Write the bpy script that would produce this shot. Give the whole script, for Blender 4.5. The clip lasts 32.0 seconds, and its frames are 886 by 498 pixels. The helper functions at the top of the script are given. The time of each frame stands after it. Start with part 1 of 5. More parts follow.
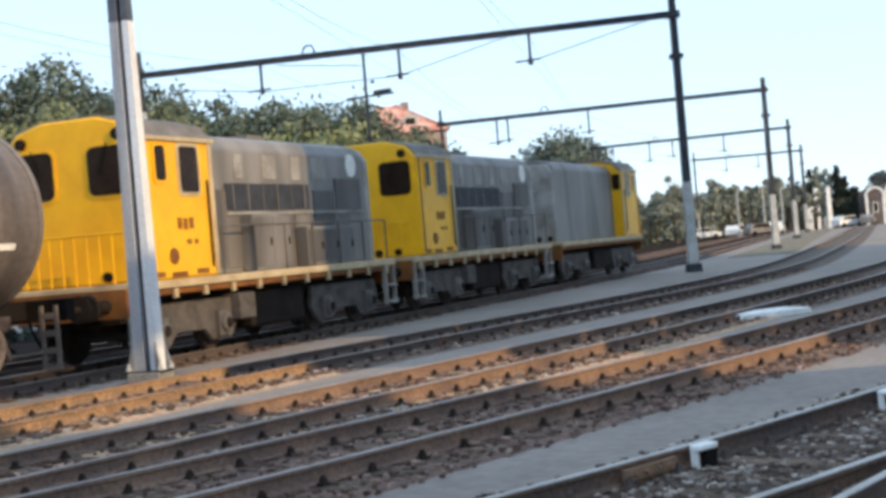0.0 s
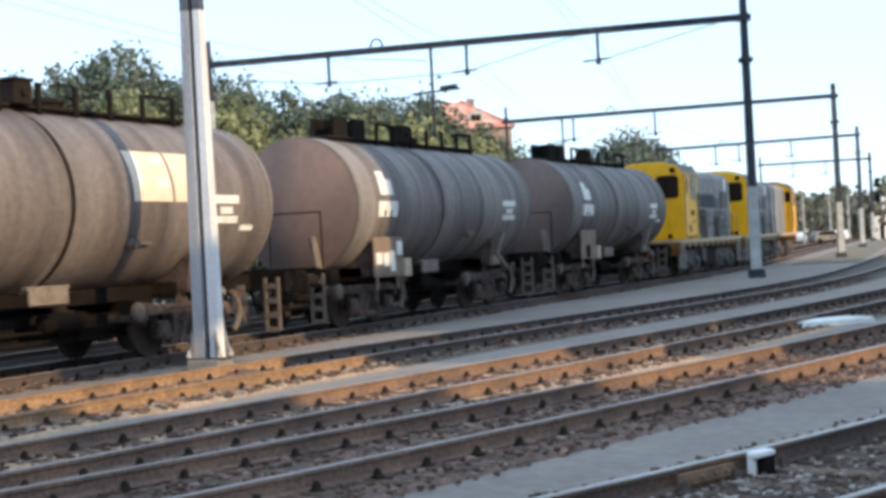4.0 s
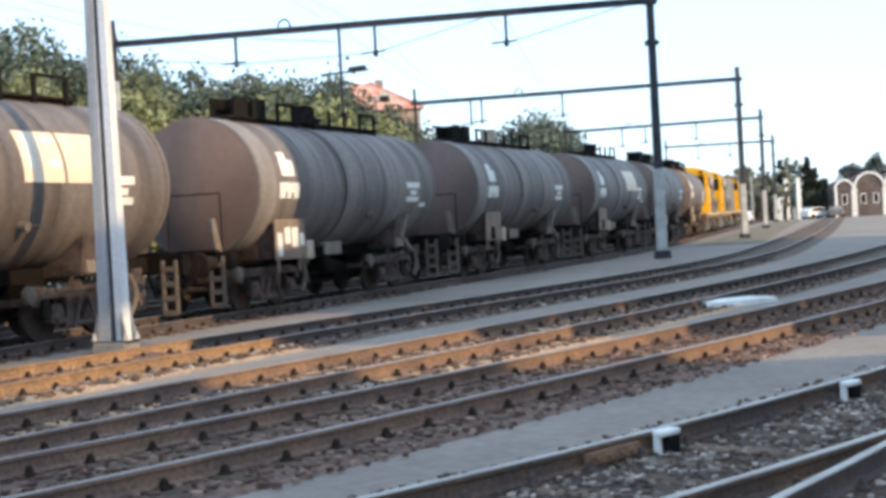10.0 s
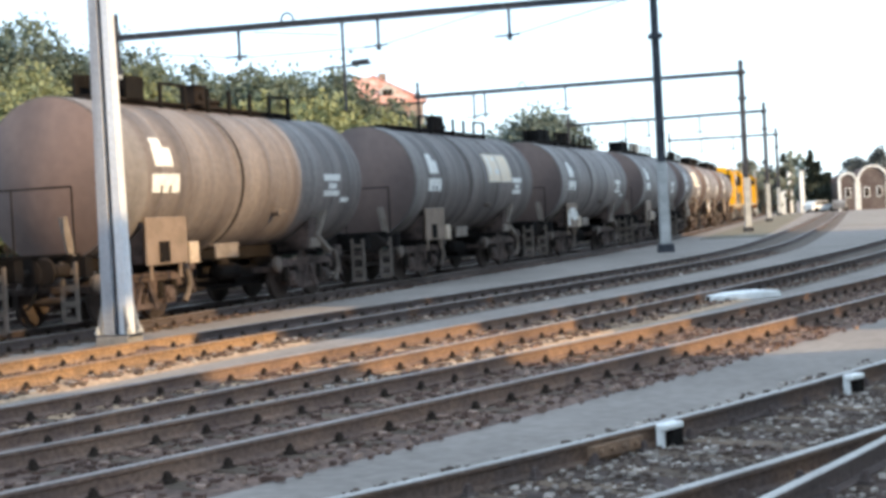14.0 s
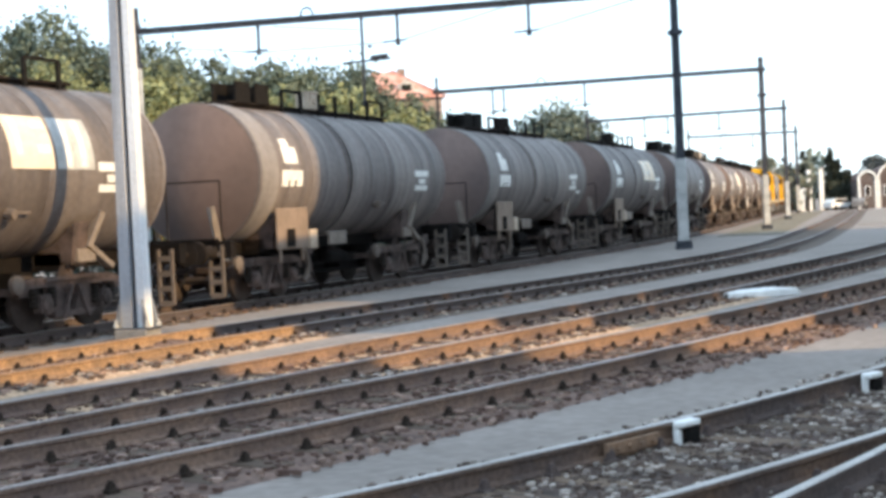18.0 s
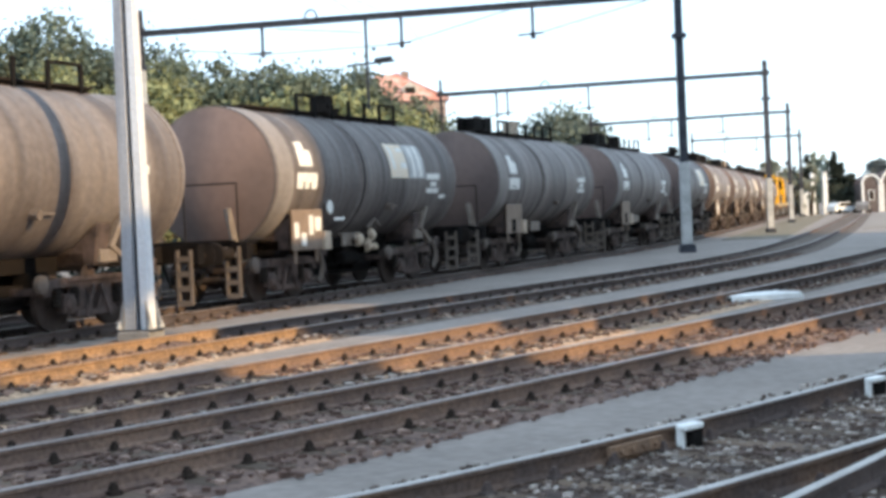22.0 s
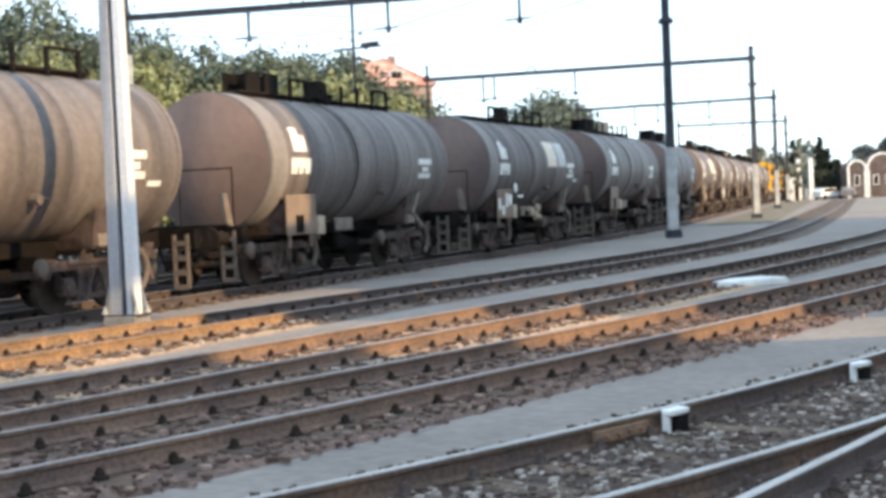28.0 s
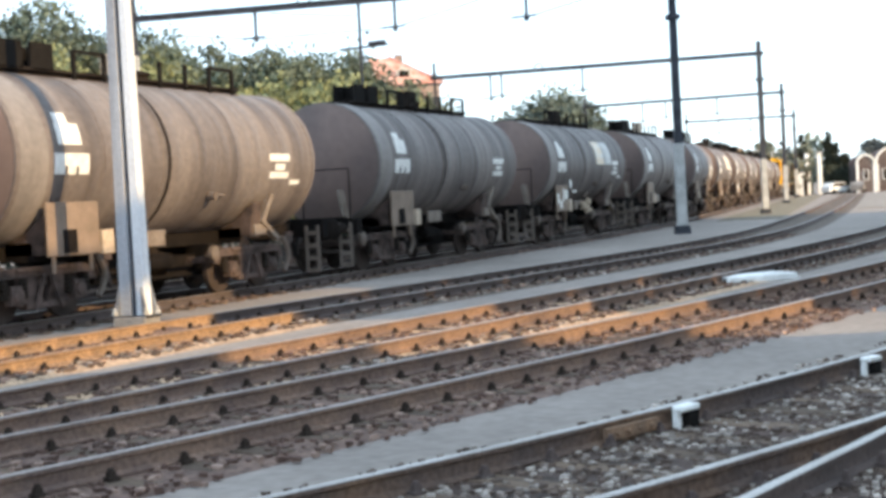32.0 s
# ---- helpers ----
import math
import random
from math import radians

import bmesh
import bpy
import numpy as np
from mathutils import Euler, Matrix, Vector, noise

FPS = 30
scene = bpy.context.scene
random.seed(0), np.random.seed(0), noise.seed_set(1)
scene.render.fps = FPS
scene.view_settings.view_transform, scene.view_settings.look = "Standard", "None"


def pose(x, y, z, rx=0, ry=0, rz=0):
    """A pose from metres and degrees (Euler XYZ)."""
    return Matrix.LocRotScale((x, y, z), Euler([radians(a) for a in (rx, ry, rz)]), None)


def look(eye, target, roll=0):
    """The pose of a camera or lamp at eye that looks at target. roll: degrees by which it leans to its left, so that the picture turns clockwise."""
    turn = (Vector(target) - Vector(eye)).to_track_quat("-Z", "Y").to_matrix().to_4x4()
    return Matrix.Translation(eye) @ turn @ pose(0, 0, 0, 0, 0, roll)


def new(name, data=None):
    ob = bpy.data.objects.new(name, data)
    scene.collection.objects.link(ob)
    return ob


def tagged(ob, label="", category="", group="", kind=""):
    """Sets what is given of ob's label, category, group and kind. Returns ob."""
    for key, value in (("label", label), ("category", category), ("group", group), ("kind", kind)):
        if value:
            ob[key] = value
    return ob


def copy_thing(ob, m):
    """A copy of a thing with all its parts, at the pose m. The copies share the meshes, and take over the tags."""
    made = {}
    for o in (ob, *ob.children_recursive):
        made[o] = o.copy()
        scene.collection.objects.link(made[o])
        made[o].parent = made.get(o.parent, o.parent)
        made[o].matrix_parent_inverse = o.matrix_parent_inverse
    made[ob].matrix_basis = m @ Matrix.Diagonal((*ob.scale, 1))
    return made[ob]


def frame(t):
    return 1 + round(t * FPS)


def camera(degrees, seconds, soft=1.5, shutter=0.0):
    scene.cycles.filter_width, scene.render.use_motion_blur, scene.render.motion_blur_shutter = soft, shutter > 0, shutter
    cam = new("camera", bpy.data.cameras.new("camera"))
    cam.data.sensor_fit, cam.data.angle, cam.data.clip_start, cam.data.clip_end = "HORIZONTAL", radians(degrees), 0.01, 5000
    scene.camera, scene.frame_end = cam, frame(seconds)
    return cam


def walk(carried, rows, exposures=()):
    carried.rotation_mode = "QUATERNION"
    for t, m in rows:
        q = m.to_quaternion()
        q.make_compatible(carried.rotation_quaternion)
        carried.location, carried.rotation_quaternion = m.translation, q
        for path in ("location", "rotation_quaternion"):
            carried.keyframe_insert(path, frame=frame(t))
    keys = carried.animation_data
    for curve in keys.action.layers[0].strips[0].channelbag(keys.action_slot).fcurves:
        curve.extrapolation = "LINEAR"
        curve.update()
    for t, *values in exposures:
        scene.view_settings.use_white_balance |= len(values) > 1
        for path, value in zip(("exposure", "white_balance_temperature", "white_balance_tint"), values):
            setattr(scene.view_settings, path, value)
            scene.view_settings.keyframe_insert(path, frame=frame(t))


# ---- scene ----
# ---------------------------------------------------------------- camera
EYE = (0.0, 0.0, 1.588)
TURNS = [  # seconds, then the three turns of the hand-held camera in degrees
    (0, 89.919, 4.843, 0.577), (0.5, 89.719, 4.609, 0.982), (1, 89.614, 4.325, 1.713), (1.5, 89.51, 4.186, 1.711),
    (2, 89.923, 3.769, 2.311), (2.5, 89.97, 2.934, 2.355), (3, 90.357, 2.643, 2.372), (3.5, 90.272, 2.855, 2.739),
    (4, 89.944, 3.013, 2.974), (4.5, 89.593, 2.891, 3.492), (6.5, 89.708, 2.946, 2.543), (7, 89.719, 3.085, 1.675),
    (7.5, 89.464, 2.9, 0.69), (8, 89.46, 3.092, 0.042), (8.5, 89.503, 3.334, -0.062), (9, 89.485, 3.313, -0.03),
    (9.5, 89.327, 3.306, -0.209), (10, 89.038, 3.071, -0.587), (10.5, 89.131, 3.064, -0.119), (11, 88.817, 2.933, -0.095),
    (11.5, 88.765, 3.024, -0.7), (12, 88.667, 3.093, -0.354), (12.5, 88.55, 2.962, -0.192), (13, 88.878, 2.963, 0.053),
    (13.5, 88.809, 3.014, -0.199), (14, 88.792, 3.084, -0.464), (14.5, 88.804, 3.15, -0.205), (16.5, 87.892, 2.912, 0.159),
    (17, 87.951, 2.79, 0.313), (17.5, 88.114, 2.789, -0.005), (18, 88.649, 2.724, 0.24), (18.5, 88.687, 2.717, 0.355),
    (19, 88.781, 2.553, 0.152), (19.5, 88.812, 2.629, -0.007), (20, 88.673, 2.621, 0.061), (20.5, 88.894, 2.774, 0.16),
    (21, 88.898, 2.756, 0.208), (21.5, 88.9, 2.795, 0.358), (22, 88.759, 2.567, 0.376), (22.5, 88.759, 2.557, 0.318),
    (23, 88.518, 2.651, 0.387), (23.5, 88.714, 2.723, 0.012), (24, 88.87, 2.734, 0.098), (24.5, 88.786, 2.646, -0.057),
    (26.5, 88.638, 2.623, -0.119), (27, 88.305, 2.368, -0.184), (27.5, 88.167, 2.527, 0.058), (28, 88.159, 2.517, -0.151),
    (28.5, 88.215, 2.619, -0.297), (29, 88.252, 2.659, -0.122), (29.5, 88.022, 2.581, 0.089), (30, 88.18, 2.642, -0.006),
    (30.5, 88.246, 2.702, 0.194), (31, 88.282, 2.769, 0.345), (31.5, 88.068, 2.954, 0.122), (32, 88.103, 3.039, 0.176),
]
cam = camera(33.56, 32.0, soft=3.75)
walk(cam, [(t, pose(*EYE, a, b, c)) for t, a, b, c in TURNS], exposures=[(0.0, 1.44, 6500, 8), (1.0, 1.58, 6450, 8), (4.0, 1.6, 6400, 8), (9.0, 1.63, 6400, 8), (13.0, 1.84, 6650, 8), (17.0, 2.0, 6900, 8), (19.0, 1.88, 6700, 8), (24.0, 1.84, 6700, 8), (28.0, 1.97, 6850, 8), (32.0, 2.02, 6900, 8)])

# ---------------------------------------------------------------- light
SUN_EL, SUN_AZ = 24.0, 128.0     # degrees; azimuth clockwise from +y
world = bpy.data.worlds.new("sky")
scene.world = world
world.use_nodes = True
_n = world.node_tree.nodes
_sky = _n.new("ShaderNodeTexSky")
_sky.sky_type = "NISHITA"
_sky.sun_disc = False
_sky.sun_elevation = radians(SUN_EL)
_sky.sun_rotation = radians(SUN_AZ)
_sky.air_density, _sky.dust_density, _sky.ozone_density = 1.0, 0.15, 2.5
_n["Background"].inputs["Strength"].default_value = 0.135
_haze = _n.new("ShaderNodeMix")      # thin even summer haze over the blue
_haze.data_type = "RGBA"
_haze.inputs["Factor"].default_value = 0.85
_haze.inputs["B"].default_value = (2.1, 2.75, 3.55, 1)
world.node_tree.links.new(_sky.outputs[0], _haze.inputs["A"])
world.node_tree.links.new(_haze.outputs["Result"], _n["Background"].inputs["Color"])
_sd = bpy.data.lights.new("sun", "SUN")
_sd.energy, _sd.angle, _sd.color = 1.45, radians(0.6), (1.0, 0.70, 0.37)
sun = new("sun", _sd)
_a, _e = radians(SUN_AZ), radians(SUN_EL)
sun.matrix_basis = look((60, 20, 40), (60 - math.sin(_a) * math.cos(_e), 20 - math.cos(_a) * math.cos(_e), 40 - math.sin(_e)))


# ---------------------------------------------------------------- materials
def mat(name, color, rough=0.8, metal=0.0, vary=0.25, scale=3.0, color2=None, fine=40.0, bump=0.15, streak=None, rand=0.0, spec=0.3, island=False, dent=0.0):
    """A surface with variation at two scales: large stains towards color2 and fine grain, with a little relief."""
    m = bpy.data.materials.new(name)
    m.use_nodes = True
    nt = m.node_tree
    b = nt.nodes["Principled BSDF"]
    b.inputs["Roughness"].default_value, b.inputs["Metallic"].default_value = rough, metal
    b.inputs["Specular IOR Level"].default_value = spec
    tc = nt.nodes.new("ShaderNodeTexCoord")
    mp = nt.nodes.new("ShaderNodeMapping")
    if streak:
        mp.inputs["Scale"].default_value = streak
    nt.links.new(tc.outputs["Object"], mp.inputs["Vector"])
    n1 = nt.nodes.new("ShaderNodeTexNoise")
    n1.inputs["Scale"].default_value, n1.inputs["Detail"].default_value, n1.inputs["Roughness"].default_value = scale, 1.5 if streak else 5.0, 0.55 if streak else 0.65
    n2 = nt.nodes.new("ShaderNodeTexNoise")
    n2.inputs["Scale"].default_value, n2.inputs["Detail"].default_value = fine, 3.0
    nt.links.new(mp.outputs[0], n1.inputs["Vector"])
    nt.links.new(tc.outputs["Object"], n2.inputs["Vector"])
    c2 = color2 or tuple(c * 0.55 for c in color)
    ramp = nt.nodes.new("ShaderNodeMapRange")
    ramp.inputs["From Min"].default_value, ramp.inputs["From Max"].default_value = 0.38, 0.66
    nt.links.new(n1.outputs["Fac"], ramp.inputs["Value"])
    mix = nt.nodes.new("ShaderNodeMix")
    mix.data_type = "RGBA"
    mix.inputs["A"].default_value, mix.inputs["B"].default_value = (*color, 1), (*c2, 1)
    if island:
        geo = nt.nodes.new("ShaderNodeNewGeometry")
        pick = nt.nodes.new("ShaderNodeMapRange")
        pick.inputs["From Min"].default_value, pick.inputs["From Max"].default_value = 0.0, 0.5
        nt.links.new(geo.outputs["Random Per Island"], pick.inputs["Value"])
        nt.links.new(pick.outputs[0], mix.inputs["Factor"])
    else:
        nt.links.new(ramp.outputs[0], mix.inputs["Factor"])
    hsv = nt.nodes.new("ShaderNodeHueSaturation")
    mv = nt.nodes.new("ShaderNodeMapRange")
    mv.inputs["From Min"].default_value, mv.inputs["From Max"].default_value = 0.3, 0.7
    mv.inputs["To Min"].default_value, mv.inputs["To Max"].default_value = 1 - vary, 1 + vary
    nt.links.new(n2.outputs["Fac"], mv.inputs["Value"])
    if rand:
        oi = nt.nodes.new("ShaderNodeObjectInfo")
        mr = nt.nodes.new("ShaderNodeMapRange")
        mr.inputs["To Min"].default_value, mr.inputs["To Max"].default_value = 1 - rand, 1 + rand
        nt.links.new(oi.outputs["Random"], mr.inputs["Value"])
        mu = nt.nodes.new("ShaderNodeMath")
        mu.operation = "MULTIPLY"
        nt.links.new(mv.outputs[0], mu.inputs[0])
        nt.links.new(mr.outputs[0], mu.inputs[1])
        nt.links.new(mu.outputs[0], hsv.inputs["Value"])
    else:
        nt.links.new(mv.outputs[0], hsv.inputs["Value"])
    nt.links.new(mix.outputs["Result"], hsv.inputs["Color"])
    nt.links.new(hsv.outputs[0], b.inputs["Base Color"])
    if bump:
        bp = nt.nodes.new("ShaderNodeBump")
        bp.inputs["Strength"].default_value, bp.inputs["Distance"].default_value = bump, 0.02
        nt.links.new(n2.outputs["Fac"], bp.inputs["Height"])
        nt.links.new(bp.outputs[0], b.inputs["Normal"])
        if dent:     # shallow buckles of thin sheet, running the way of the streaks
            bk = nt.nodes.new("ShaderNodeBump")
            bk.inputs["Strength"].default_value, bk.inputs["Distance"].default_value = 1.0, dent
            nt.links.new(n1.outputs["Fac"], bk.inputs["Height"])
            nt.links.new(bk.outputs[0], bp.inputs["Normal"])
    return m


M_SAND = mat("sand", (0.288, 0.248, 0.222), 0.95, color2=(0.224, 0.193, 0.173), scale=0.35, fine=9.0, vary=0.14, bump=0.05)
M_PALESAND = mat("pale_paving", (0.28, 0.245, 0.215), 0.95, color2=(0.22, 0.19, 0.165), scale=0.3, fine=4.0, vary=0.12, bump=0.05)
# rusty ballast, brightened in its colour for the strip of sun
M_SUNRUSTBED = mat("sunlit_rusty_bed", (0.50, 0.335, 0.215), 0.95, color2=(0.36, 0.245, 0.16), scale=0.9, fine=14.0, vary=0.4, bump=0.8)
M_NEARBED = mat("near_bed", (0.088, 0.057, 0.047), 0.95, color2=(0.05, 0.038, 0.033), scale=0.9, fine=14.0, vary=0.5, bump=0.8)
M_RUST = mat("fresh_rust", (0.27, 0.165, 0.105), 0.9, color2=(0.20, 0.13, 0.09), scale=4.0)
M_BALLAST = mat("ballast_bed", (0.186, 0.119, 0.094), 0.95, color2=(0.114, 0.075, 0.062), scale=0.8, fine=14.0, vary=0.5, bump=0.8)
# near black: the train's shade is put into this ballast's colour
M_SHADEBED = mat("shade_dark_ballast", (0.045, 0.036, 0.032), 0.95, color2=(0.026, 0.022, 0.02), scale=0.6, fine=10.0, vary=0.5, bump=0.8, spec=0.0)
M_STONE = mat("stone", (0.55, 0.485, 0.43), 0.9, color2=(0.12, 0.086, 0.07), scale=5.0, fine=3.0, vary=0.4, island=True)
M_STONEBROWN = mat("brown_stone", (0.37, 0.257, 0.205), 0.9, color2=(0.105, 0.063, 0.05), scale=5.0, fine=3.0, vary=0.4, island=True)
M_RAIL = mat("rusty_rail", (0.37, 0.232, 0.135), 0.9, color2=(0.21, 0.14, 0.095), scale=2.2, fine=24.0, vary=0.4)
# dark rail, also put in place of rust that lies in shade
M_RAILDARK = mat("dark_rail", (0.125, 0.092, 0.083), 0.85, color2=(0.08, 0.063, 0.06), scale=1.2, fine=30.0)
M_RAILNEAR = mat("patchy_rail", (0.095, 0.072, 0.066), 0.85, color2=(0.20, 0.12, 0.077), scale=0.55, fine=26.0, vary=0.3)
# rust toned down to brown: shade over third and fourth tracks put in
M_RAILSHADE = mat("shaded_brown_rail", (0.255, 0.166, 0.122), 0.85, color2=(0.15, 0.103, 0.088), scale=1.4, fine=26.0, vary=0.3)
M_HEAD = mat("rail_head", (0.34, 0.295, 0.275), 0.5, 0.3, color2=(0.24, 0.195, 0.175), scale=1.0)
M_HEADSHINY = mat("polished_rail_head", (0.44, 0.41, 0.39), 0.4, 0.45, color2=(0.30, 0.265, 0.24), scale=1.0)
M_HEADRUSTY = mat("rusty_rail_head", (0.30, 0.20, 0.135), 0.6, 0.2, color2=(0.20, 0.13, 0.09), scale=1.0)
# dark far ballast, with the shade past the sun strip put in
M_FARSHADE = mat("shaded_far_bed", (0.142, 0.108, 0.086), 0.95, color2=(0.09, 0.069, 0.056), scale=0.8, fine=10, vary=0.4, bump=0.5)
M_DRYGRASS = mat("dry_grass", (0.22, 0.185, 0.135), 0.95, color2=(0.15, 0.13, 0.09), scale=0.7, fine=6.0, vary=0.35, bump=0.5)
M_CLIP = mat("rail_clip", (0.05, 0.037, 0.03), 0.9, spec=0.1)
M_SLEEPER = mat("sleeper_wood", (0.15, 0.105, 0.075), 0.95, color2=(0.085, 0.062, 0.048), scale=2.0, rand=0.3, streak=(1, 6, 1))
M_STEEL = mat("galvanised_steel", (0.25, 0.265, 0.29), 0.55, 0.2, color2=(0.16, 0.17, 0.19), scale=1.0)
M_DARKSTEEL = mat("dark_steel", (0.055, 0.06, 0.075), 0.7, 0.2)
M_PALE = mat("pale_grey_paint", (0.55, 0.55, 0.54), 0.6, color2=(0.36, 0.36, 0.35), scale=2.0)
M_CONCRETE = mat("concrete", (0.30, 0.29, 0.28), 0.9, color2=(0.2, 0.19, 0.18), scale=2.0)
M_MASTDARK = mat("dark_mast_top", (0.13, 0.145, 0.18), 0.6, color2=(0.07, 0.08, 0.10), scale=1.6, vary=0.1)
# one mast paint in a shaded and a sunlit tone
M_MASTSHADE = mat("shaded_mast_paint", (0.42, 0.435, 0.47), 0.6, color2=(0.29, 0.305, 0.34), scale=1.6, fine=20, vary=0.12, streak=(2, 2, 0.3))
M_MASTLIT = mat("mast_paint", (0.80, 0.81, 0.83), 0.55, color2=(0.64, 0.655, 0.69), scale=1.6, fine=20, vary=0.1, streak=(2, 2, 0.3))
M_WHITE = mat("white_paint", (0.92, 0.92, 0.90), 0.6, color2=(0.7, 0.7, 0.68), vary=0.08)
M_WIRE = mat("copper_wire", (0.10, 0.09, 0.09), 0.6, 0.4, bump=0)


# ---------------------------------------------------------------- mesh helpers
class Shape:
    """Collects boxes, rods, plates and lathed pieces in one mesh."""

    def __init__(self):
        self.v, self.f = [], []

    def add(self, verts, faces):
        k = len(self.v)
        self.v += [tuple(p) for p in verts]
        self.f += [tuple(i + k for i in f) for f in faces]
        return self

    def box(self, c, s, m=None, taper=1.0):
        x, y, z = (a / 2 for a in s)
        vs = [Vector((i * x * (taper if k > 0 else 1), j * y * (taper if k > 0 else 1), k * z)) for k in (-1, 1) for i, j in ((-1, -1), (1, -1), (1, 1), (-1, 1))]
        if m:
            vs = [m @ p for p in vs]
        vs = [p + Vector(c) for p in vs]
        return self.add(vs, [(3, 2, 1, 0), (4, 5, 6, 7), (0, 1, 5, 4), (1, 2, 6, 5), (2, 3, 7, 6), (3, 0, 4, 7)])

    def rod(self, a, b, r=0.02, n=6, r2=None):
        a, b = Vector(a), Vector(b)
        d = (b - a).normalized()
        u = d.orthogonal().normalized()
        w = d.cross(u)
        r2 = r if r2 is None else r2
        vs = [p + (u * math.cos(2 * math.pi * i / n) + w * math.sin(2 * math.pi * i / n)) * q for p, q in ((a, r), (b, r2)) for i in range(n)]
        return self.add(vs, [(i, (i + 1) % n, n + (i + 1) % n, n + i) for i in range(n)] + [tuple(range(n))[::-1], tuple(range(n, 2 * n))])

    def bar(self, a, b, w, h, up=(0, 0, 1)):
        a, b = Vector(a), Vector(b)
        d = (b - a).normalized()
        s = d.cross(Vector(up)).normalized()
        t = s.cross(d)
        vs = [p + s * (i * w / 2) + t * (j * h / 2) for p in (a, b) for i, j in ((-1, -1), (1, -1), (1, 1), (-1, 1))]
        return self.add(vs, [(3, 2, 1, 0), (4, 5, 6, 7), (0, 1, 5, 4), (1, 2, 6, 5), (2, 3, 7, 6), (3, 0, 4, 7)])

    def lathe(self, axis_point, axis, prof, n=32):
        """prof: (distance along the axis, radius)."""
        o, d = Vector(axis_point), Vector(axis).normalized()
        u = d.orthogonal().normalized()
        w = d.cross(u)
        vs = [o + d * a + (u * math.cos(2 * math.pi * i / n) + w * math.sin(2 * math.pi * i / n)) * r for a, r in prof for i in range(n)]
        fs = [(j * n + i, j * n + (i + 1) % n, (j + 1) * n + (i + 1) % n, (j + 1) * n + i) for j in range(len(prof) - 1) for i in range(n)]
        fs += [tuple(range(n))[::-1], tuple(range((len(prof) - 1) * n, len(prof) * n))]
        return self.add(vs, fs)

    def prism(self, prof, a, b, axis="x"):
        """Extrudes a closed profile; along x the profile is (y, z), along y it is (x, z)."""
        n = len(prof)
        vs = [(k, p, q) if axis == "x" else (p, k, q) for k in (a, b) for p, q in prof]
        return self.add(vs, [(i, (i + 1) % n, n + (i + 1) % n, n + i) for i in range(n)] + [tuple(range(n))[::-1], tuple(range(n, 2 * n))])

    def mesh(self, name, material, smooth=False, bevel=0.0):
        me = bpy.data.meshes.new(name)
        me.from_pydata(self.v, [], self.f)
        bm = bmesh.new()
        bm.from_mesh(me)
        bmesh.ops.recalc_face_normals(bm, faces=bm.faces)
        if bevel:
            bmesh.ops.bevel(bm, geom=list(bm.edges), offset=bevel, segments=1, affect="EDGES", clamp_overlap=True)
        bm.to_mesh(me)
        bm.free()
        if smooth:
            me.shade_smooth()
            me.set_sharp_from_angle(angle=radians(35))
        me.materials.append(material)
        return me


def part(name, shape, material, parent, label="", smooth=False, bevel=0.0):
    me = shape.mesh(name, material, smooth, bevel) if isinstance(shape, Shape) else shape
    ob = new(name, me)
    ob.parent = parent
    if material and not me.materials:
        me.materials.append(material)
    if label:
        tagged(ob, label)
    return ob


def thing(name, label, category, at=None, group="", kind=""):
    ob = new(name)
    if at is not None:
        ob.matrix_basis = at
    return tagged(ob, label, category, group, kind)


# ---------------------------------------------------------------- lines of the tracks
class Line:
    """A track's centre line in the plan, by its heading (degrees clockwise from +y) along its length."""

    def __init__(self, pts):
        self.p = np.array(pts, float)
        d = np.diff(self.p, axis=0)
        self.s = np.r_[0, np.cumsum(np.hypot(d[:, 0], d[:, 1]))]
        self.h = np.unwrap(np.arctan2(np.gradient(self.p[:, 0]), np.gradient(self.p[:, 1])))

    def at(self, s, off=0.0):
        x, y, h = (np.interp(s, self.s, a) for a in (self.p[:, 0], self.p[:, 1], self.h))
        return x + off * np.cos(h), y - off * np.sin(h), h


def by_heading(start, heading, step, n):
    x, y = start
    out = []
    for i in range(n):
        out.append((x, y))
        h = heading(i * step)
        x, y = x + math.sin(h) * step, y + math.cos(h) * step
    return out


def train_line():
    """Mileage 0 lies at (-4.57, 31.43)."""
    def h(s):
        return 0.3666 + 0.0012 * s - 0.000128 * s * s / 2 if s < 46 else 0.2687 + (0 if s < 150 else 0.0004 * (s - 150))
    fwd = by_heading((-4.57, 31.43), h, 0.5, 520)
    back = by_heading((-4.57, 31.43), lambda s: h(max(-s, -40)), -0.5, 360)
    return Line(back[:0:-1] + fwd), 359 * 0.5


def poly_line(co, x0, x1, ahead, goal=None):
    """y = polynomial of x between x0 and x1, carried on straight behind, and ahead turning slowly to the heading goal."""
    xs = np.linspace(x0, x1, 80)
    ys = np.polyval(co, xs)
    d = np.polyder(co)
    h0, h1 = math.atan2(1, np.polyval(d, x0)), math.atan2(1, np.polyval(d, x1))
    goal = h1 if goal is None else goal
    pre = [(x0 - math.sin(h0) * k, ys[0] - math.cos(h0) * k) for k in range(30, 0, -1)]
    post = by_heading((xs[-1], ys[-1]), lambda s: h1 + (goal - h1) * min(1.0, s / 50), 1.0, ahead)[1:]
    return Line(pre + list(zip(xs, ys)) + post)


LINE_T, S0 = train_line()
LINE_B = poly_line((0.0028749, -0.0078444, 1.7805, 28.584), -5.8, 13.5, 130, 0.285)
LINE_C = poly_line((0.00050907, 0.0074578, 1.6658, 19.668), -4.6, 14.9, 130)
LINE_D = poly_line((0.014414, 1.369, 14.274), -3.6, 8.7, 120)
